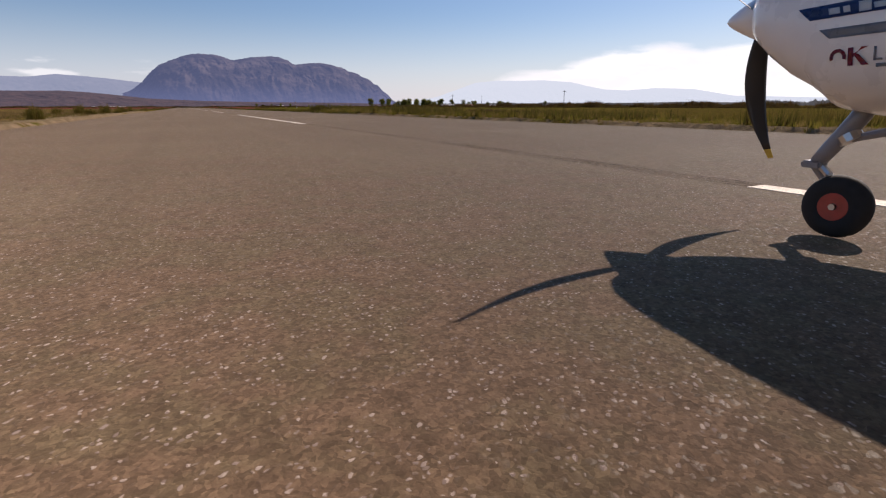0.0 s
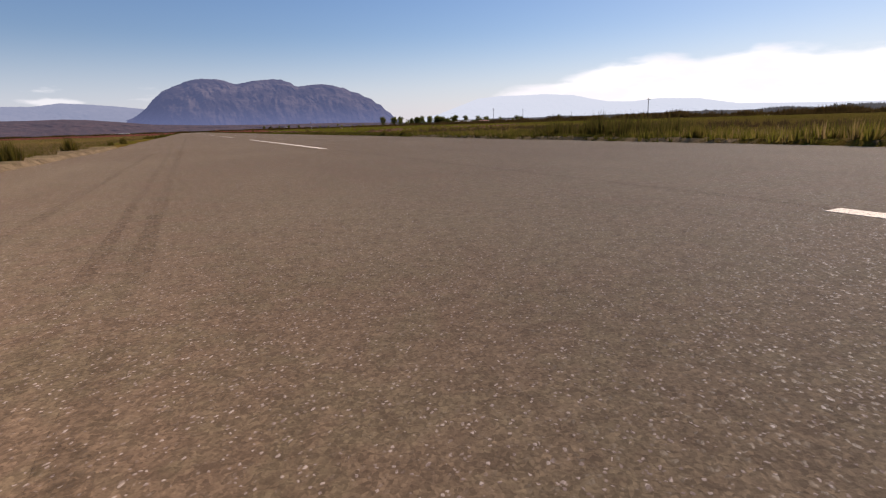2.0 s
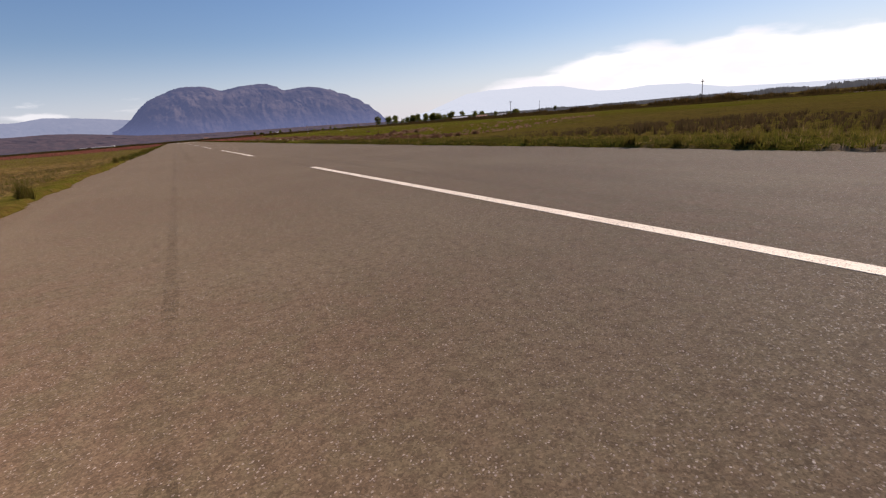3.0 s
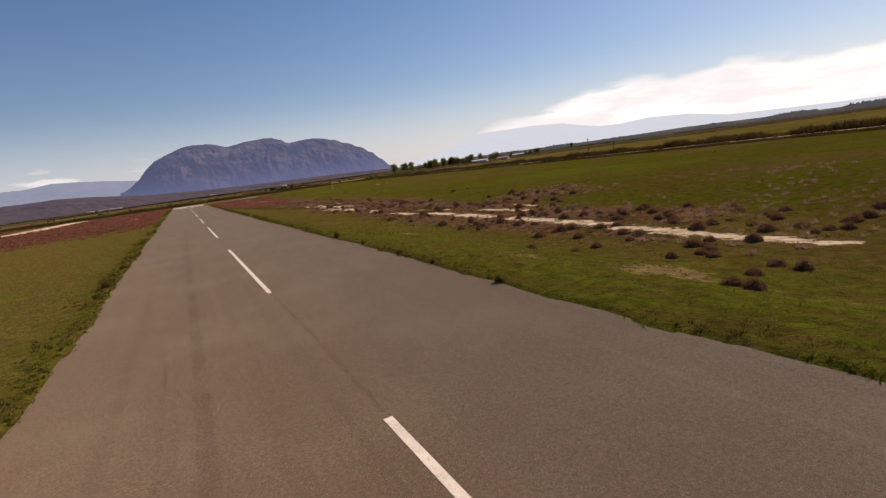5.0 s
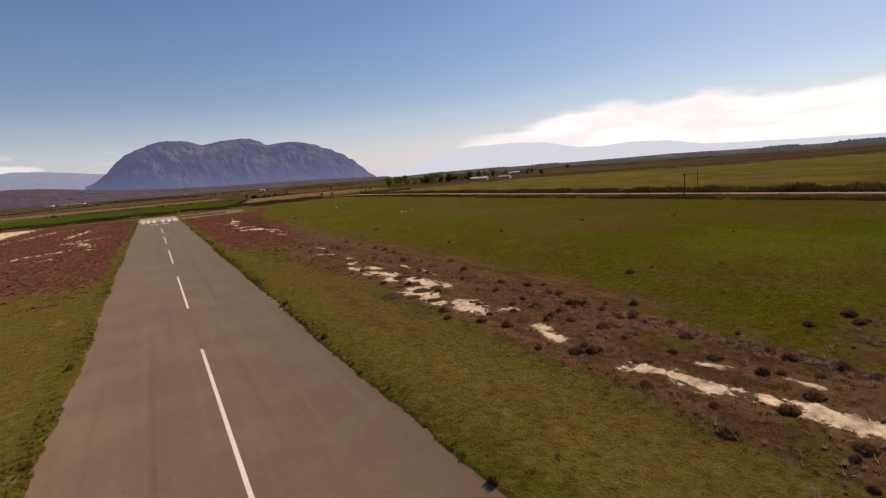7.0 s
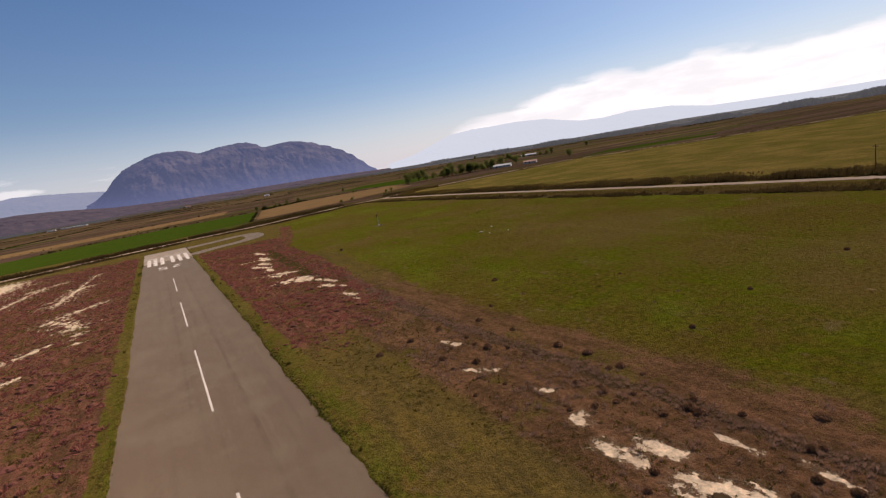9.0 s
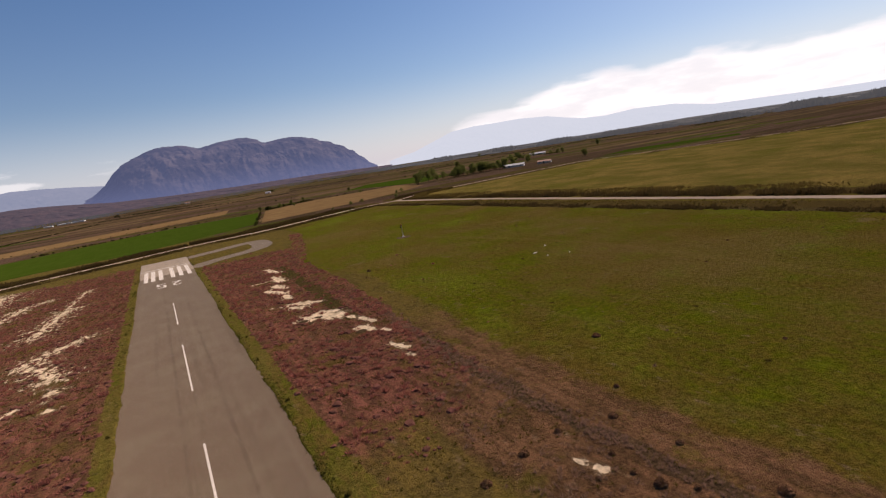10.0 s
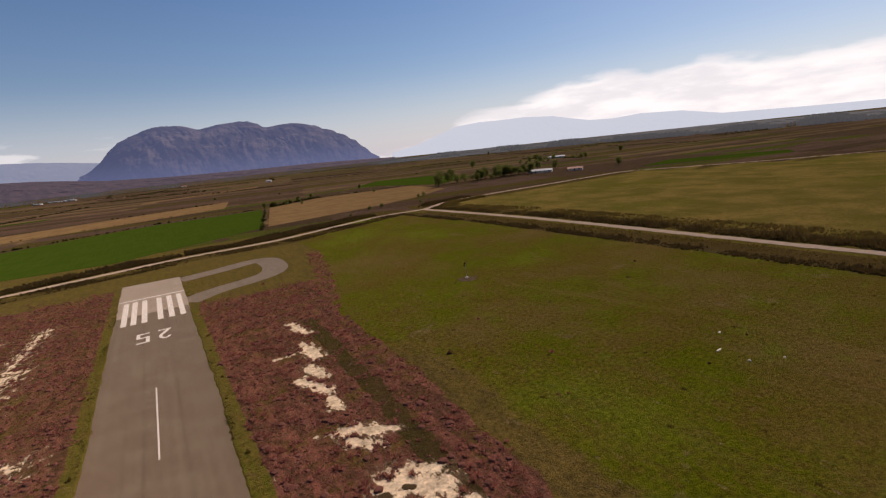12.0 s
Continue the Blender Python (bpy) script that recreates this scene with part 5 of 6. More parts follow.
def build_shrubs():
    rng = np.random.default_rng(25)
    meshes = [shrub_mesh(40 + k, 1.6, 1.05) for k in range(4)]
    mats = [mat_mesh(50 + k) for k in range(3)]
    flat = [(28.3, 152.5, 1.2), (30.8, 147, 2.1), (31.7, 144.3, 1.4), (27.1, 141.2, 1.3), (29.3, 141, 1.9), (28.5, 137, 2.7), (30.9, 137.1, 2.0), (30.3, 134.7, 1.5), (30.1, 133.4, 1.6), (27.2, 131.3, 2.0), (24, 137.1, 3.2), (25.9, 134.6, 2.0), (30.3, 127.1, 0.9), (30.1, 251.1, 2.2), (23.6, 269.3, 2.0), (23.4, 251.5, 2.3), (26.6, 269.5, 1.2), (24.1, 266.5, 1.7), (27.2, 269.0, 1.1)]
    for k, (x, y, w) in enumerate(flat):
        ob = tagged(new("mat_plant", mats[k % 3]), "flat dark round plant growing on pale salt mud", "plant", "mat plants")
        ob.matrix_world = pose(x, y, float(ground_z(x, y)) - 0.02, 0, 0, rng.uniform(0, 360)) @ Matrix.Diagonal((w / 1.5, w / 1.5, 0.55 + w * 0.08, 1))
    spots = [(20.6, 45.0), (19.4, 48.5), (22.6, 38.5), (24.2, 36.8), (25.6, 38.0), (20.3, 32), (16.2, 30.5), (16.1, 29.5), (23.6, 32.8), (23.3, 31.3), (23, 45.4), (25.6, 50.1), (29.8, 63.9), (29.2, 60.8), (28.3, 64.8), (26.7, 67.8), (28.9, 68), (31.6, 67), (28.1, 72.2), (29.9, 71.3), (34.7, 161.7), (33.9, 171.8), (22, 198), (29.5, 146.5)]
    while len(spots) < 230:
        x, y = rng.uniform(24, 43), 34 + 166 * rng.uniform() ** 1.35
        if rng.uniform() < 0.6:
            x = rng.choice([28.0, 34.5, 39.0]) + rng.normal(0, 1.2)
        if rng.uniform() < (0.9 if y < 130 else 0.6) and zones(np.array([x]), np.array([y]))["salt"][0] < 0.55:
            spots.append((x, y))
    while len(spots) < 258:
        spots.append((49 + rng.normal(0, 4.5), 85 + rng.normal(0, 5)))
    while len(spots) < 285:
        spots.append((rng.uniform(42, 145), rng.uniform(90, 330)))
    for k, (x, y) in enumerate(spots):
        ob = tagged(new("shrub", meshes[k % 4]), "dark round salt shrub on the mud flat", "shrub", "salt shrubs")
        s = rng.uniform(0.5, 0.68) if k < 19 else rng.uniform(0.40, 0.95) if x < 56 else rng.uniform(0.3, 0.6)
        ob.matrix_world = pose(x, y, float(ground_z(x, y)) - 0.02, 0, 0, rng.uniform(0, 360)) @ Matrix.Diagonal((s, s, s * rng.uniform(0.7, 1.1), 1))


def build_weeds():
    rng = np.random.default_rng(27)
    meshes = []
    for k in range(3):
        n = 10
        a, r = rng.uniform(0, 6.28, n), rng.uniform(0, 0.3, n)
        v, f = tufts(rng, np.cos(a) * r, np.sin(a) * r, 0.0, rng.uniform(0.3, 0.6, n), np.full(n, 0.5), 30, 0.07, 0.5)
        meshes.append(mesh_of("verge_bush", v, f, M_WEED))
    spots = [(-12.5, -66), (-13.4, -58), (-12.2, -52), (-13.8, -75), (-12.8, -45), (-14.6, -63), (-12.4, -83), (10.7, -14), (10.5, -4), (10.6, 4), (10.9, -9), (-10.9, -71.3), (-10.5, -49.6), (-11.1, -61.8), (-10.5, -54), (-10.4, -57), (-10.6, -64), (10.5, -68.8), (10.6, -73.9), (10.6, -78), (10.4, -28.9), (10.4, -31), (10.4, -33.6), (10.6, -22), (-10.3, -21), (-10.6, -38), (-10.4, -28), (10.6, -52), (10.5, -60), (-10.7, -90), (-11, -101), (10.6, -96), (10.8, -88), (-10.5, 61), (-10.4, 66), (-9.9, 91), (-9.8, 94), (10.3, 53), (10.2, 47), (10.1, 39), (-10.3, 12), (-10.5, 24), (-10.6, 70), (-10.7, 74), (-10.4, 79), (-10.8, 84), (10.5, 62), (10.4, 71), (10.6, 83), (10.3, 95), (10.5, 108), (10.4, 123), (10.6, 140), (-10.5, 112), (-10.6, 131), (10.5, 158), (10.7, 176), (10.9, 205), (11.2, 231), (10.9, 252), (11.5, 268), (11.2, 290), (11.0, 311), (11.6, 322), (11.3, 340), (11.8, 352), (-11.0, 240), (-11.3, 275), (-11.1, 300), (-11.4, 330)]
    own = len(spots)
    spots += [(10.0 + rng.uniform(-0.15, 0.25), y + rng.uniform(-0.8, 0.8)) for y in range(112, 172, 3)]
    for k, (x, y) in enumerate(spots):
        ob = tagged(new("verge_bush", meshes[k % 3]), "olive weed bush growing at the runway edge", "bush", "verge bushes")
        s = rng.uniform(0.6, 1.15) * (1.5 if x < 0 and y < -35 else 0.55 if k >= own else 1.0)
        ob.matrix_world = pose(x - (0.5 if x < 0 and y < -35 else 0), y, float(ground_z(x - (0.5 if x < 0 and y < -35 else 0), y)) - 0.01, 0, 0, rng.uniform(0, 360)) @ Matrix.Diagonal((s, s, s * rng.uniform(0.8, 1.3), 1))


def tree(seed, high, slim):
    """A tapered trunk with limbs and a ragged crown of many leaf sprays."""
    rng = np.random.default_rng(seed)
    root = new("tree")
    bm = bmesh.new()
    tube(bm, [(0, 0, -0.2), (0.05 * high * 0.1, 0, high * 0.3), (0.1, 0.1, high * 0.62), (0.1, 0.05, high * 0.9)], [high * 0.028, high * 0.02, high * 0.012, 0.03], 8)
    tips = []
    for k in range(11):
        z0, a = high * rng.uniform(0.12, 0.65), rng.uniform(0, 6.28)
        out = high * slim * rng.uniform(0.5, 1.0)
        tip = (math.cos(a) * out, math.sin(a) * out, z0 + high * rng.uniform(0.12, 0.28))
        tips.append(tip)
        tube(bm, [(0, 0, z0), (tip[0] * 0.5, tip[1] * 0.5, z0 + (tip[2] - z0) * 0.7), tip], [high * 0.009, high * 0.006, 0.02], 5)
    part("trunk", bm, M_BARK, root)
    centres = np.array(tips + [(rng.normal(0, 0.4 * slim * high), rng.normal(0, 0.4 * slim * high), high * rng.uniform(0.3, 0.95)) for _ in range(16)])
    n = 1500
    c = centres[rng.integers(0, len(centres), n)]
    p = c + rng.normal(0, 1, (n, 3)) * high * slim * (0.26, 0.26, 0.22)
    size = high * 0.046 * rng.uniform(0.6, 1.4, n)
    d1, d2 = rng.normal(0, 1, (n, 3)), rng.normal(0, 1, (n, 3))
    d1 /= np.linalg.norm(d1, axis=1)[:, None]
    d2 /= np.linalg.norm(d2, axis=1)[:, None]
    verts = np.stack([p - d1 * size[:, None], p + d2 * size[:, None] * 0.7, p + d1 * size[:, None]], 1).reshape(-1, 3)
    crown = new("crown", mesh_of("crown", verts, np.arange(len(verts)).reshape(-1, 3), M_TREE))
    crown.parent = root
    return tagged(root, "leafy green tree standing by the farm", "tree", "trees by the farm")


def build_trees():
    rng = np.random.default_rng(26)
    kinds = [tree(61, 13, 0.32), tree(62, 15, 0.27), tree(63, 9, 0.40)]
    for k, ob in enumerate(kinds):
        ob.matrix_world = pose(312 + 9 * k, 752 - 14 * k, 0)
    spots = [(308, 706), (316, 700), (300, 712), (304, 698), (326, 690)]
    spots += [(322 + t * 74 + rng.normal(0, 5), 694 - t * 6 + rng.normal(0, 8)) for t in np.linspace(0, 1, 34)]
    spots += [(rng.uniform(520, 640), rng.uniform(800, 900)) for _ in range(14)] + [(470, 615), (478, 622), (600, 800), (740, 840), (415, 770), (418, 764), (444, 690), (428, 705)]
    spots += [(183, 559), (122, 548), (145, 569), (157, 574), (236, 825), (219, 738), (122, 733), (133, 716), (269, 683), (267, 676), (480, 929), (975, 1572), (1055, 1755), (206, 606), (214, 612), (112, 740), (125, 746), (140, 758), (98, 722), (158, 772)]
    for x, y in spots:
        k = int(rng.integers(0, 3))
        if y < 640 and x < 260:
            k = 2
        s = rng.uniform(0.7, 1.05) * (0.42 if x < 200 else 0.55 if x < 260 else 0.92)
        made = copy_thing(kinds[k], pose(x, y, -0.05, 0, 0, rng.uniform(0, 360)))
        made.scale = (s, s, s)


# ---- built things ----
M_WHITEWALL = plain("whitewashed_wall", (0.40, 0.37, 0.32), 0.85, vary=0.15, scale=0.4)
M_ROOF = plain("pale_sheet_roof", (0.330, 0.320, 0.310), 0.5, vary=0.12, scale=0.3)
M_ROOF_RED = plain("clay_roof", (0.1920, 0.0880, 0.0560), 0.85, vary=0.25, scale=0.8)
M_SHEET = plain("plastic_sheet", (0.62, 0.62, 0.60), 0.45, vary=0.1, scale=0.5)
M_DARK = plain("dark_opening", (0.0240, 0.0240, 0.0280), 0.4, vary=0.3)
M_CERAMIC = plain("insulator_glaze", (0.1600, 0.1280, 0.1040), 0.3)
M_STEEL = plain("galvanised_steel", (0.3360, 0.3360, 0.3360), 0.45, 0.8)
M_ORANGE = plain("faded_orange_cloth", (0.4400, 0.2400, 0.0480), 0.85)
M_DARKCLOTH = plain("dark_cloth", (0.06, 0.05, 0.04), 0.85)
M_CONCRETE = plain("concrete", (0.45, 0.40, 0.31), 0.9, vary=0.2, scale=3)


def shed(x, y, turn, long, wide, eave, peak, roof, label):
    """A farm shed: walls with openings, a gabled roof with an overhang, doors and windows."""
    root = new("farm_shed")
    l, w = long / 2, wide / 2
    bm = bmesh.new()
    for y0, y1 in ((-w, -w + 0.25), (w - 0.25, w)):
        box(bm, -l, l, y0, y1, -0.1, eave)
    for s in (-1, 1):
        x0, x1 = sorted((s * l, s * (l - 0.25)))
        ring = [(-w + 0.25, -0.1), (w - 0.25, -0.1), (w - 0.25, eave), (0, peak - 0.15), (-w + 0.25, eave)]
        a, b = [bm.verts.new((x0, p, q)) for p, q in ring], [bm.verts.new((x1, p, q)) for p, q in ring]
        bm.faces.new(a[::-1])
        bm.faces.new(b)
        for k in range(5):
            bm.faces.new((a[k], a[(k + 1) % 5], b[(k + 1) % 5], b[k]))
    bmesh.ops.recalc_face_normals(bm, faces=bm.faces)
    part("wall", bm, M_WHITEWALL, root)
    bm = bmesh.new()
    for s in (-1, 1):
        low, high = (s * (w + 0.5), eave - 0.25), (0, peak)
        v = [bm.verts.new((px, py, pz + dz)) for dz in (0, 0.14) for px in (-l - 0.5, l + 0.5) for py, pz in (low, high)]
        for f in ((0, 1, 3, 2), (4, 6, 7, 5), (0, 2, 6, 4), (1, 5, 7, 3), (0, 4, 5, 1), (2, 3, 7, 6)):
            bm.faces.new([v[k] for k in f])
    bmesh.ops.recalc_face_normals(bm, faces=bm.faces)
    part("roof", bm, roof, root)
    for k in range(int(long // 5)):
        px = -l + 2.5 + k * 5
        name = "door" if k == 1 else "window"
        bm = box(bmesh.new(), px - 0.9, px + 0.9, -w - 0.04, -w + 0.02, 0.0 if k == 1 else 1.2, 2.4)
        part(name, bm, M_DARK, root)
    root.matrix_world = pose(x, y, 0, 0, 0, turn)
    tagged(root, label, "shed", "farm sheds")


def polytunnel(x, y, turn, long, wide):
    """A long plastic-covered tunnel: an arched cover, two end walls with a door each."""
    root = new("polytunnel")
    r = wide / 2
    arc = [(r * math.cos(math.pi * k / 12), r * 0.85 * math.sin(math.pi * k / 12)) for k in range(13)]
    bm = bmesh.new()
    rings = [[bm.verts.new((px, a, b - 0.05)) for a, b in arc] for px in np.linspace(-long / 2, long / 2, 9)]
    for u, v in zip(rings, rings[1:]):
        for k in range(12):
            bm.faces.new((u[k], u[k + 1], v[k + 1], v[k]))
    bmesh.ops.solidify(bm, geom=bm.faces[:], thickness=0.06)
    part("cover", bm, M_SHEET, root, "", True)
    for s in (-1, 1):
        bm = bmesh.new()
        front = [bm.verts.new((s * (long / 2 - 0.02), a, b - 0.05)) for a, b in arc]
        rear = [bm.verts.new((s * (long / 2 - 0.12), a, b - 0.05)) for a, b in arc]
        bm.faces.new(front)
        bm.faces.new(rear[::-1])
        for k in range(13):
            bm.faces.new((front[k], front[(k + 1) % 13], rear[(k + 1) % 13], rear[k]))
        bmesh.ops.recalc_face_normals(bm, faces=bm.faces)
        part("end_wall", bm, M_SHEET, root)
        x0, x1 = sorted((s * long / 2, s * (long / 2 + 0.05)))
        part("door", box(bmesh.new(), x0, x1, -1.2, 1.2, 0.0, 2.4), M_DARK, root)
    root.matrix_world = pose(x, y, 0, 0, 0, turn)
    tagged(root, "long white plastic-covered tunnel among far fields", "polytunnel", "polytunnels")


def build_farm():
    for tx, ty, long in ((-276, 2041, 24), (-243, 2102, 40), (-205, 2088, 36)):
        polytunnel(tx, ty, -22, long, 9.0)
    shed(108, 2136, 15, 16, 10, 3.2, 5.6, M_ROOF_RED, "far white house with a clay roof")
    shed(275, 1571, -20, 13, 9, 3.0, 5.0, M_ROOF, "far pale house beside a hedge")
    shed(404, 672, -48, 26, 12, 2.4, 4.0, M_ROOF, "long white farm shed with a pale sheet roof")
    shed(423, 636, -48, 16, 11, 2.4, 3.8, M_ROOF_RED, "farm shed with a brown roof beside white shed")
    shed(660, 920, -40, 30, 11, 2.8, 4.4, M_ROOF, "white farm shed among trees beyond the fields")


def utility_pole(x, y, high, turn):
    root = new("utility_pole")
    part("pole", tube(bmesh.new(), [(0, 0, -0.3), (0.03, 0, high * 0.5), (0, 0.02, high)], [0.16, 0.135, 0.10], 10), M_WOOD, root)
    part("crossarm", box(bmesh.new(), -1.1, 1.1, -0.06, 0.06, high - 0.75, high - 0.61, 0.01), M_WOOD, root)
    part("brace", tube(bmesh.new(), [(0.6, 0.03, high - 0.72), (0.02, 0.03, high - 1.4)], [0.03, 0.03], 6), M_STEEL, root)
    for px in (-1.0, -0.5, 0.5, 1.0):
        part("insulator", tube(bmesh.new(), [(px, 0, high - 0.61), (px, 0, high - 0.53), (px, 0, high - 0.45), (px, 0, high - 0.38)], [0.03, 0.065, 0.05, 0.03], 8), M_CERAMIC, root)
    root.matrix_world = pose(x, y, 0, 0, 0, turn)
    tagged(root, "brown wooden utility pole with a crossarm by the track", "utility pole", "utility poles")


def windsock():
    root = new("windsock")
    part("base", tube(bmesh.new(), [(0, 0, -0.1), (0, 0, 0.32), (0, 0, 0.36)], [0.55, 0.5, 0.42], 14), M_WHITEWALL, root, "white concrete base")
    part("pole", tube(bmesh.new(), [(0, 0, 0.3), (0, 0, 2.6), (0, 0, 5.2)], [0.07, 0.06, 0.045], 10), M_STEEL, root)
    part("swivel", tube(bmesh.new(), [(0, 0, 5.18), (0, 0, 5.26), (0.0, 0, 5.3)], [0.07, 0.07, 0.03], 10), M_STEEL, root)
    for k in range(4):
        a, b = k / 4, (k + 1) / 4
        bm = bmesh.new()
        rings = []
        for t in (a, (a + b) / 2, b):
            c, r = Vector((0.10 + 0.42 * t, 0.10 * t, 5.15 - 1.25 * t)), 0.34 - 0.16 * t + 0.05 * math.sin(t * 9)
            rings.append([bm.verts.new(c + Vector((r * math.cos(q) * 0.9, r * math.sin(q), r * math.cos(q) * 0.35))) for q in (2 * math.pi * j / 14 for j in range(14))])
        for low, high in zip(rings, rings[1:]):
            for j in range(14):
                bm.faces.new((low[j], low[(j + 1) % 14], high[(j + 1) % 14], high[j]))
        bmesh.ops.solidify(bm, geom=bm.faces[:], thickness=0.01)
        part("sock_panel", bm, M_ORANGE if k % 2 == 0 else M_DARKCLOTH, root)
    root.matrix_world = pose(85.4, 345.4, -0.02, 0, 0, 150)
    tagged(root, "hanging orange and dark windsock on a pole", "windsock")


def litter(x, y, turn, long, wide, high):
    rng = random.Random(int(x * 10))
    bm = bmesh.new()
    made = bmesh.ops.create_icosphere(bm, subdivisions=2, radius=0.5)
    for v in made["verts"]:
        v.co = Vector((v.co.x * long, v.co.y * wide, max(v.co.z, -0.3) * high)) * rng.uniform(0.86, 1.14)
    ob = part("stone_block", bm, M_CONCRETE)
    ob.matrix_world = pose(x, y, high * 0.25 - 0.04, 0, 0, turn)
    tagged(ob, "pale stone lying in the green meadow", "stone", "stones in the meadow")


build_farm()
for px, py, ph, pt in ((156, 184, 8.5, 12), (188, 200, 8.0, 60), (158, 74, 8.0, 5), (162, -60, 8.5, 5)):
    utility_pole(px, py, ph, pt)
windsock()
for lx, ly, lt, ll in ((95, 271, 20, 1.2), (87, 261, 70, 0.9), (87.5, 266.6, 5, 2.2), (92, 258, 30, 0.7)):
    litter(lx, ly, lt, ll * 0.75, 0.45, 0.3)
build_trees()
build_shrubs()
build_weeds()
build_reeds()
build_far_woods()
build_heath()
build_grass()

# ---- the light aircraft on the runway ----
def gloss(name, color, rough=0.25, metal=0.0, coat=0.4, vary=0.06, scale=3.0):
    n = Nodes(name)
    dirt = n.noise(scale, 5.0, 0.6)
    n.set(color=n.ramp(dirt, [(0.3, tuple(c * (1 - vary) for c in color)), (0.7, color)]), rough=n.step(dirt, 0.3, 0.8, rough, rough * 1.5), metal=metal, spec=0.5, coat=coat)
    return n.mat


M_WHITE = gloss("white_gelcoat", (0.80, 0.79, 0.77))
M_BLUE = gloss("blue_decal", (0.020, 0.045, 0.17))
M_GREYBAND = gloss("grey_decal", (0.30, 0.30, 0.31))
M_RED = gloss("red_decal", (0.33, 0.018, 0.030))
M_TYRE = plain("black_tyre", (0.018, 0.018, 0.019), 0.85, vary=0.3, scale=30)
M_RIM = gloss("red_rim", (0.42, 0.035, 0.025), 0.4, vary=0.3, scale=18)
M_LEG = gloss("grey_leg_paint", (0.22, 0.22, 0.24), 0.45, vary=0.2)
M_BLADE = gloss("black_blade", (0.012, 0.012, 0.014), 0.35, coat=0.2)
M_YELLOW = gloss("yellow_tip", (0.62, 0.38, 0.03), 0.45)
M_BOLT = plain("bolt_steel", (0.5, 0.5, 0.5), 0.3, 0.9)


def glass():
    n = Nodes("tinted_canopy")
    n.set(color=(0.35, 0.42, 0.45), rough=0.03, spec=0.5)
    n.bsdf.inputs["Transmission Weight"].default_value = 0.9
    n.bsdf.inputs["IOR"].default_value = 1.05
    return n.mat


M_GLASS = glass()

# stations of the hull: along, bottom, top, half width
HULL = np.array([(0.585, 1.10, 1.34, 0.10), (0.57, 1.065, 1.37, 0.19), (0.50, 1.02, 1.405, 0.28), (0.40, 0.935, 1.43, 0.345), (0.28, 0.85, 1.45, 0.395), (0.12, 0.765, 1.475, 0.44), (0.07, 0.70, 1.48, 0.45), (-0.10, 0.665, 1.495, 0.48), (-0.35, 0.645, 1.505, 0.51),
                 (-0.6, 0.62, 1.51, 0.535), (-1.0, 0.58, 1.51, 0.56), (-1.6, 0.55, 1.49, 0.565), (-2.2, 0.57, 1.46, 0.51), (-3.0, 0.70, 1.38, 0.36), (-3.9, 0.86, 1.29, 0.22), (-4.8, 0.98, 1.22, 0.12), (-5.5, 1.05, 1.18, 0.05)])
EXP = 2.35


def hull_at(y):
    return [float(np.interp(-y, -HULL[:, 0], HULL[:, k])) for k in (1, 2, 3)]


def hull_x(y, z):
    """Half width of the hull at a height."""
    low, high, w = hull_at(y)
    k = min(abs((z - (low + high) / 2) / ((high - low) / 2)), 0.999)
    return w * (1 - k**EXP) ** (1 / EXP)


def loft(bm, stations, sides=40, cap=True):
    rings = []
    for y, low, high, w in stations:
        ring = []
        for k in range(sides):
            a = 2 * math.pi * k / sides
            c, s = math.cos(a), math.sin(a)
            ring.append(bm.verts.new((math.copysign(abs(c) ** (2 / EXP), c) * w, y, (low + high) / 2 + math.copysign(abs(s) ** (2 / EXP), s) * (high - low) / 2)))
        rings.append(ring)
    for u, v in zip(rings, rings[1:]):
        for k in range(sides):
            bm.faces.new((u[k], u[(k + 1) % sides], v[(k + 1) % sides], v[k]))
    if cap:
        bm.faces.new(rings[0][::-1])
        bm.faces.new(rings[-1])
    bmesh.ops.recalc_face_normals(bm, faces=bm.faces)
    return bm


def refine(stations, step=0.06):
    s = np.array(stations)
    ys = [s[0, 0]]
    while ys[-1] - step > s[-1, 0]:
        ys.append(ys[-1] - (step if ys[-1] > -0.6 else step * 4))
    ys.append(s[-1, 0])
    return [(y, *[float(np.interp(-y, -s[:, 0], s[:, k])) for k in (1, 2, 3)]) for y in ys]


def decal(name, outline_low, outline_high, material, parent, lift=0.003, count=18):
    """A thin film on the hull's left side between two lines (along, height), curved with the hull."""
    bm = bmesh.new()
    grid = []
    for i in range(count + 1):
        t = i / count
        col = []
        for j in range(4):
            q = j / 3
            y = (outline_low[0][0] * (1 - t) + outline_low[1][0] * t) * (1 - q) + (outline_high[0][0] * (1 - t) + outline_high[1][0] * t) * q
            z = (outline_low[0][1] * (1 - t) + outline_low[1][1] * t) * (1 - q) + (outline_high[0][1] * (1 - t) + outline_high[1][1] * t) * q
            col.append(bm.verts.new((-hull_x(y, z) - lift, y, z)))
        grid.append(col)
    for a, b in zip(grid, grid[1:]):
        for j in range(3):
            bm.faces.new((a[j], a[j + 1], b[j + 1], b[j]))
    bmesh.ops.solidify(bm, geom=bm.faces[:], thickness=0.001)
    return part(name, bm, material, parent, smooth=True)


def lens_section(bm, origin, along, up, chord, thick, count=12):
    """An aerofoil ring: from leading to trailing edge and back."""
    ring = []
    for k in range(2 * count):
        t = k / count if k <= count else 2 - k / count
        h = thick * chord * (1.48 * math.sqrt(max(t, 0)) - 0.63 * t - 1.76 * t * t + 1.42 * t**3 - 0.51 * t**4) * 1.0
        ring.append(bm.verts.new(Vector(origin) - Vector(along) * chord * t + Vector(up) * (h if k <= count else -h * 0.6)))
    return ring


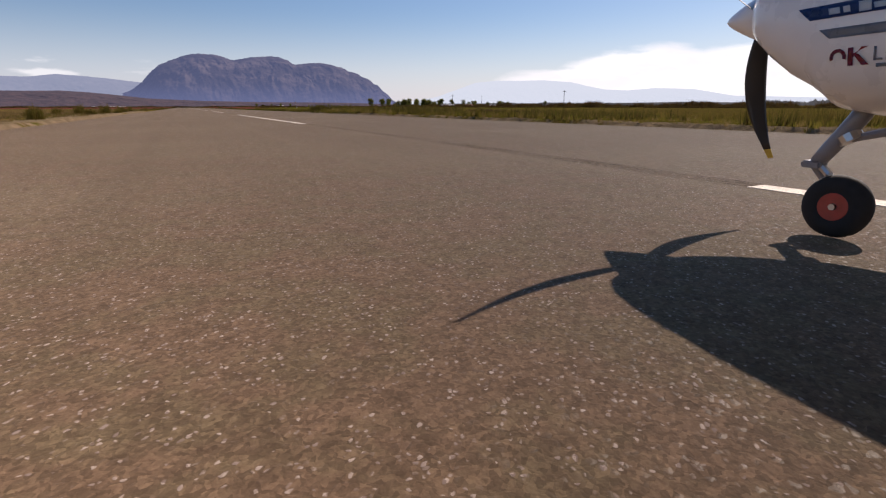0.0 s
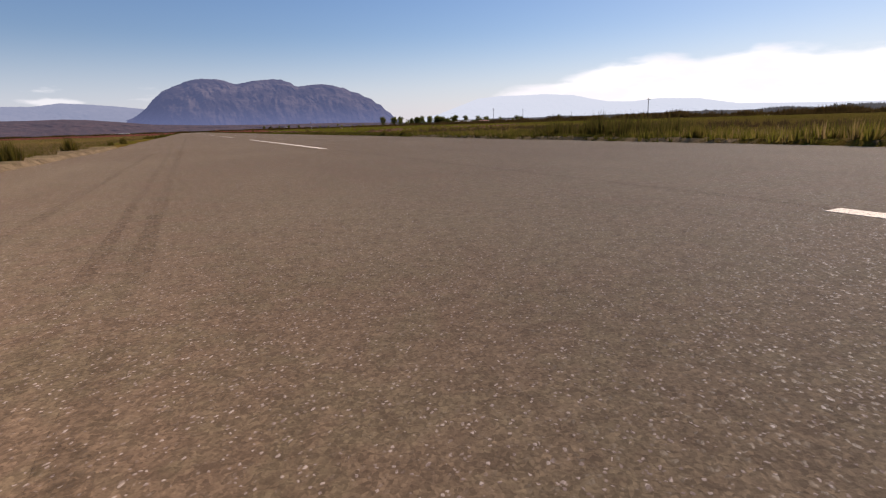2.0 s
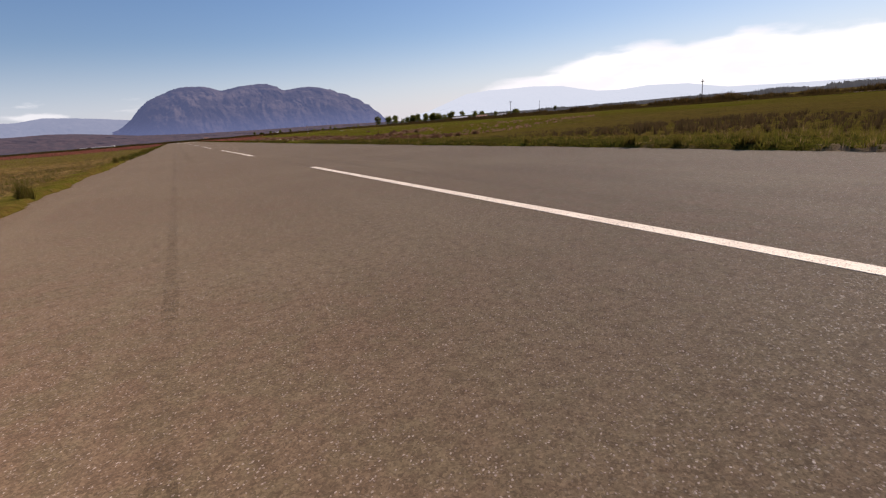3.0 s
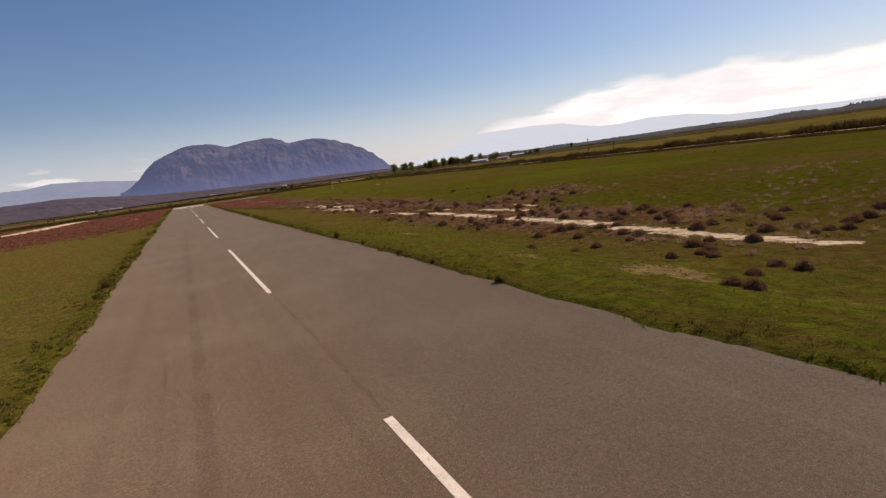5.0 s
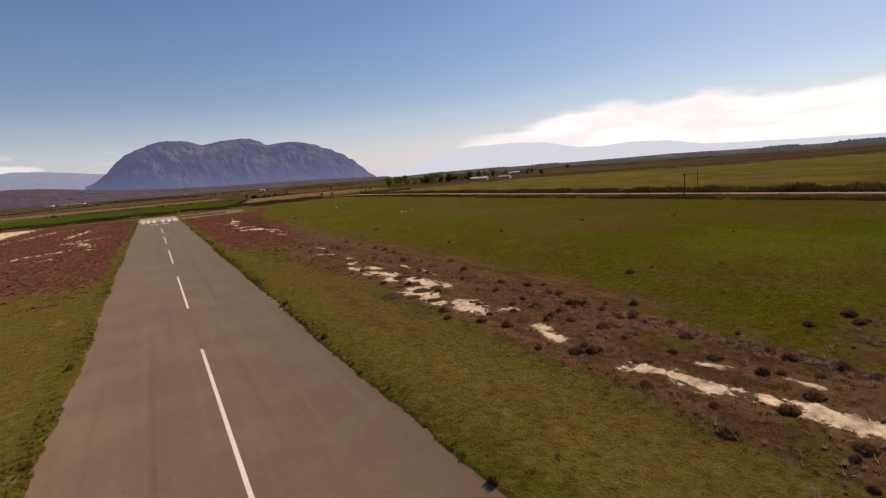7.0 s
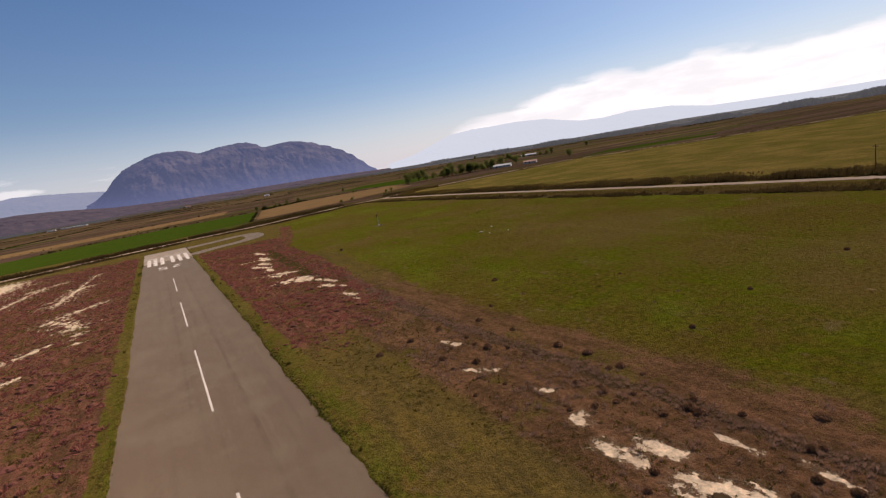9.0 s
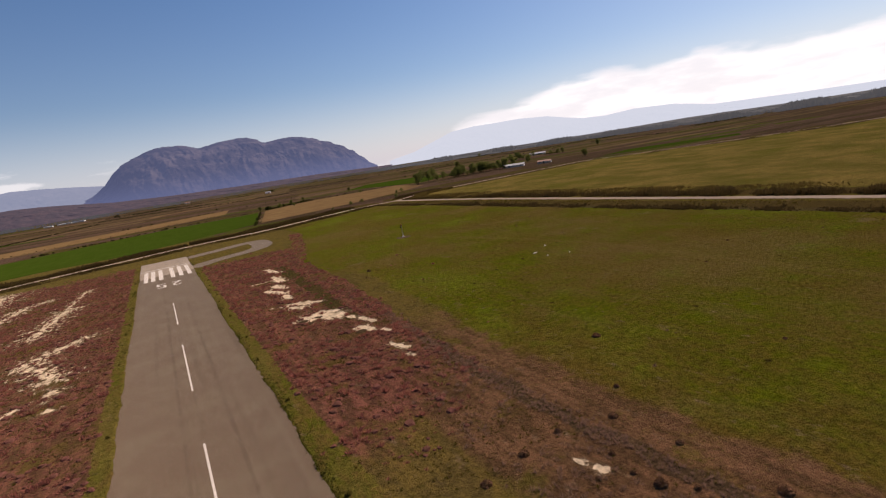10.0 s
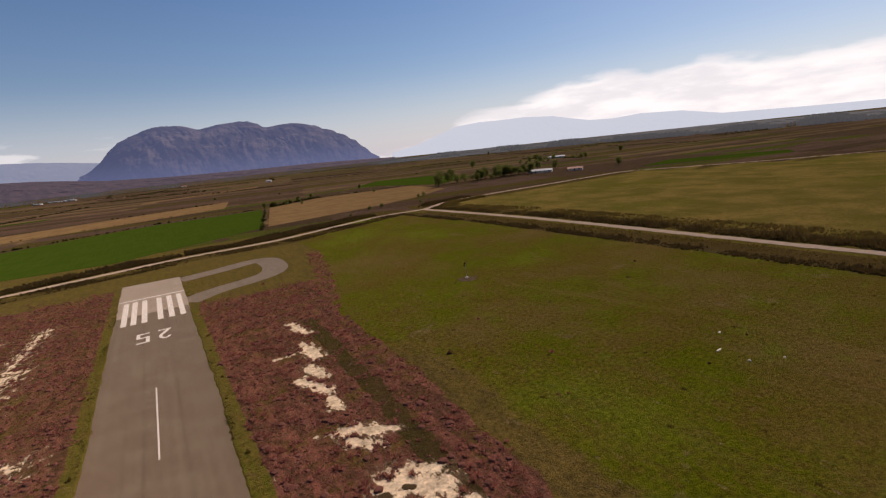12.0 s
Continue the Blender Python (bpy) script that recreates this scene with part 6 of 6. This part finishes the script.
def bridge(bm, rings):
    for u, v in zip(rings, rings[1:]):
        n = len(u)
        for k in range(n):
            bm.faces.new((u[k], u[(k + 1) % n], v[(k + 1) % n], v[k]))
    bm.faces.new(rings[0][::-1])
    bm.faces.new(rings[-1])
    bmesh.ops.recalc_face_normals(bm, faces=bm.faces)
    return bm


def wing(side):
    bm = bmesh.new()
    return bridge(bm, [lens_section(bm, (side * x, y, z), (0, 1, 0), (0, 0, 1), c, 0.13) for x, y, z, c in ((0.45, -0.92, 0.74, 1.48), (2.2, -0.98, 0.90, 1.30), (3.7, -1.10, 1.03, 1.06), (4.3, -1.22, 1.09, 0.84), (4.5, -1.42, 1.12, 0.5))])


def ring_solid(bm, profile, centre, sides=36):
    """A solid of revolution about the x axis: profile of (x, radius), closed round."""
    rings = []
    for k in range(sides):
        a = 2 * math.pi * k / sides
        rings.append([bm.verts.new((centre[0] + x, centre[1] + r * math.cos(a), centre[2] + r * math.sin(a))) for x, r in profile])
    n = len(profile)
    for k in range(sides):
        u, v = rings[k], rings[(k + 1) % sides]
        for j in range(n):
            bm.faces.new((u[j], u[(j + 1) % n], v[(j + 1) % n], v[j]))
    bmesh.ops.recalc_face_normals(bm, faces=bm.faces)
    return bm


def wheel(parent, x, y, radius, width, leg_side):
    tyre_profile = [(width * 0.5 * math.cos(a), radius - 0.065 + 0.065 * math.sin(a)) for a in (2 * math.pi * k / 16 for k in range(16))]
    holder = part("wheel", ring_solid(bmesh.new(), tyre_profile, (x, y, radius), 40), M_TYRE, parent, "black rubber tyre", True)
    part("rim", ring_solid(bmesh.new(), [(-width * 0.40, 0.02), (-width * 0.42, radius * 0.42), (-width * 0.36, radius * 0.56), (width * 0.36, radius * 0.56), (width * 0.42, radius * 0.42), (width * 0.40, 0.02)], (x, y, radius), 32), M_RIM, holder, "dull red wheel rim")
    part("hub_nut", tube(bmesh.new(), [(x - width * 0.52, y, radius), (x + width * 0.52, y, radius)], [0.018, 0.018], 6), M_BOLT, holder)
    return holder


def propeller(plane):
    hub_y, hub_z = 0.64, 1.225
    bm = bmesh.new()
    rings = []
    for t in np.linspace(0, 1, 12):
        r = 0.004 + 0.146 * t ** 0.78
        rings.append([bm.verts.new((r * math.cos(a), 0.85 - 0.27 * t, hub_z + r * math.sin(a))) for a in (2 * math.pi * k / 32 for k in range(32))])
    bridge(bm, rings)
    spinner = part("spinner", bm, M_WHITE, plane, "pointed white spinner", True)
    for k in range(3):
        phi = radians(10.0 + 120 * k)
        u, v = Vector((math.sin(phi), 0, -math.cos(phi))), Vector((math.cos(phi), 0, math.sin(phi)))
        for name, r0, r1, material in (("blade", 0.10, 0.79, M_BLADE), ("blade_tip", 0.79, 0.845, M_YELLOW)):
            bm = bmesh.new()
            rings = []
            for r in np.linspace(r0, r1, 16 if name == "blade" else 5):
                t = (r - 0.10) / 0.745
                chord = 0.085 + 0.075 * math.sin(math.pi * min(t * 1.1 + 0.08, 1.0)) if t < 0.85 else 0.085 + 0.075 * math.sin(math.pi * min(0.85 * 1.1 + 0.08, 1.0)) * (1 - (t - 0.85) / 0.15)
                chord = max(chord * (1 - max(0, t - 0.8) * 2.4), 0.02)
                twist = radians(58 - 28 * t)
                along = (Vector((0, 1, 0)) * math.sin(twist) - v * math.cos(twist)).normalized()
                up = along.cross(u)
                centre = Vector((0, hub_y, hub_z)) + u * r + Vector((0, 1, 0)) * (0.040 * math.sin(math.pi * t) - 0.105 * t * t - 0.012) - v * (0.015 * math.sin(math.pi * t))
                rings.append(lens_section(bm, centre + along * chord * 0.30, along, up, chord * 0.74, 0.08, 8))
            part(name, bridge(bm, rings), material, spinner, "" if name == "blade" else "yellow painted blade tip", True)


def aeroplane():
    plane = new("light_aircraft")
    stations = refine(HULL)
    cut = [s for s in stations if s[0] > -0.45]
    cowling = part("cowling", loft(bmesh.new(), cut), M_WHITE, plane, "white engine cowling with coloured decals", True)
    seam = [s for s in stations if s[0] < -0.40]
    part("fuselage", loft(bmesh.new(), [(-0.452, *hull_at(-0.452))] + seam), M_WHITE, plane, smooth=True)
    part("canopy", loft(bmesh.new(), [(-0.62, 1.40, 1.50, 0.30), (-0.9, 1.32, 1.68, 0.46), (-1.3, 1.3, 1.86, 0.52), (-1.7, 1.3, 1.92, 0.53), (-2.2, 1.28, 1.84, 0.48), (-2.7, 1.26, 1.62, 0.36), (-3.0, 1.26, 1.44, 0.22)], 32), M_GLASS, plane, "tinted bubble canopy", True)
    decal("stripe", ((0.10, 1.105), (-0.44, 1.105)), ((0.172, 1.165), (-0.44, 1.165)), M_BLUE, cowling)
    decal("stripe", ((-0.008, 1.014), (-0.44, 1.014)), ((0.045, 1.057), (-0.44, 1.057)), M_GREYBAND, cowling)
    for a, b, low, high in ((0.02, -0.03, 1.118, 1.146), (-0.045, -0.075, 1.118, 1.146), (-0.11, -0.16, 1.112, 1.155), (-0.17, -0.36, 1.118, 1.142)):
        decal("lettering_bar", ((a - 0.01, low), (b - 0.01, low)), ((a, high), (b, high)), M_WHITE, cowling, 0.0055, 6)
    # emblem: an open ring and an angular mark
    for q in range(9):
        t0, t1 = radians(-110 + 24 * q), radians(-110 + 24 * (q + 1))
        c, r = (-0.055, 0.928), (0.038, 0.022)
        low = ((c[0] - r[1] * math.sin(t0), c[1] + r[1] * math.cos(t0)), (c[0] - r[1] * math.sin(t1), c[1] + r[1] * math.cos(t1)))
        high = ((c[0] - r[0] * math.sin(t0), c[1] + r[0] * math.cos(t0)), (c[0] - r[0] * math.sin(t1), c[1] + r[0] * math.cos(t1)))
        decal("emblem", low, high, M_RED, cowling, 0.003, 2)
    decal("emblem", ((-0.100, 0.890), (-0.122, 0.890)), ((-0.100, 0.966), (-0.122, 0.966)), M_RED, cowling, 0.003, 3)
    decal("emblem", ((-0.122, 0.922), (-0.155, 0.966)), ((-0.122, 0.940), (-0.182, 0.966)), M_RED, cowling, 0.0036, 3)
    decal("emblem", ((-0.158, 0.890), (-0.188, 0.890)), ((-0.122, 0.940), (-0.146, 0.936)), M_RED, cowling, 0.0042, 3)
    for a, b, low, high in ((-0.205, -0.215, 0.905, 0.962), (-0.215, -0.24, 0.905, 0.914), (-0.252, -0.262, 0.905, 0.962), (-0.275, -0.44, 0.905, 0.962), (-0.215, -0.44, 0.878, 0.893)):
        decal("lettering_bar", ((a, low), (b, low)), ((a, high), (b, high)), M_GREYBAND, cowling, 0.003, 6)
    for y, z in ((0.43, 1.34), (0.30, 1.36), (0.12, 1.38), (-0.1, 1.40), (-0.3, 1.41)):
        x = -hull_x(y, z)
        part("fastener", tube(bmesh.new(), [(x + 0.002, y, z), (x - 0.004, y, z + 0.001)], [0.008, 0.007], 8), M_BOLT, cowling)
    propeller(plane)
    for side in (-1, 1):
        part("wing", wing(side), M_WHITE, plane, smooth=True)
        part("main_leg", tube(bmesh.new(), [(side * 0.5, -1.95, 0.66), (side * 0.8, -1.98, 0.40), (side * 0.98, -2.0, 0.20)], [0.05, 0.042, 0.035], 10), M_LEG, plane)
        wheel(plane, side * 1.05, -2.0, 0.18, 0.12, side)
        bm = bmesh.new()
        part("tailplane", bridge(bm, [lens_section(bm, (side * x, y, 1.16), (0, 1, 0), (0, 0, 1), c, 0.09, 8) for x, y, c in ((0.04, -4.85, 0.72), (0.9, -4.97, 0.56), (1.22, -5.08, 0.38))]), M_WHITE, plane, smooth=True)
    bm = bmesh.new()
    part("fin", bridge(bm, [lens_section(bm, (0, y, z), (0, 1, 0), (1, 0, 0), c, 0.09, 8) for z, y, c in ((1.15, -4.45, 1.05), (1.6, -4.72, 0.86), (2.05, -4.98, 0.66))]), M_WHITE, plane, smooth=True)
    # nose leg: strut, knee, trailing fork, brace
    leg = part("nose_leg", tube(bmesh.new(), [(0, -0.03, 0.74), (0, 0.02, 0.64), (0, 0.13, 0.47), (0, 0.17, 0.405)], [0.05, 0.048, 0.044, 0.04], 12), M_LEG, plane, "grey raked nose leg strut", True)
    bm = box(bmesh.new(), -0.045, 0.045, 0.135, 0.235, 0.375, 0.415, 0.008)
    part("knee_joint", bm, M_LEG, leg)
    for side in (1,):
        part("fork_arm", tube(bmesh.new(), [(side * 0.05, 0.21, 0.385), (side * 0.075, 0.15, 0.30), (side * 0.078, 0.05, 0.20), (side * 0.078, 0.03, 0.176)], [0.022, 0.022, 0.02, 0.018], 8), M_LEG, leg)
    part("shock_absorber", tube(bmesh.new(), [(0, 0.155, 0.395), (0, 0.10, 0.345), (0, 0.085, 0.335)], [0.022, 0.022, 0.012], 8), M_BOLT, leg)
    part("drag_brace", tube(bmesh.new(), [(0, 0.03, 0.545), (0, -0.12, 0.585), (0, -0.35, 0.655)], [0.02, 0.022, 0.024], 8), M_LEG, leg)
    part("clamp", tube(bmesh.new(), [(0, 0.045, 0.565), (0, 0.02, 0.53)], [0.058, 0.058], 12), M_BOLT, leg)
    wheel(plane, 0.0, 0.03, 0.176, 0.105, 0)
    plane.matrix_world = pose(-1.48, -120.49, 0.004)
    tagged(plane, "white low-wing light aircraft standing on the runway", "aircraft")


aeroplane()
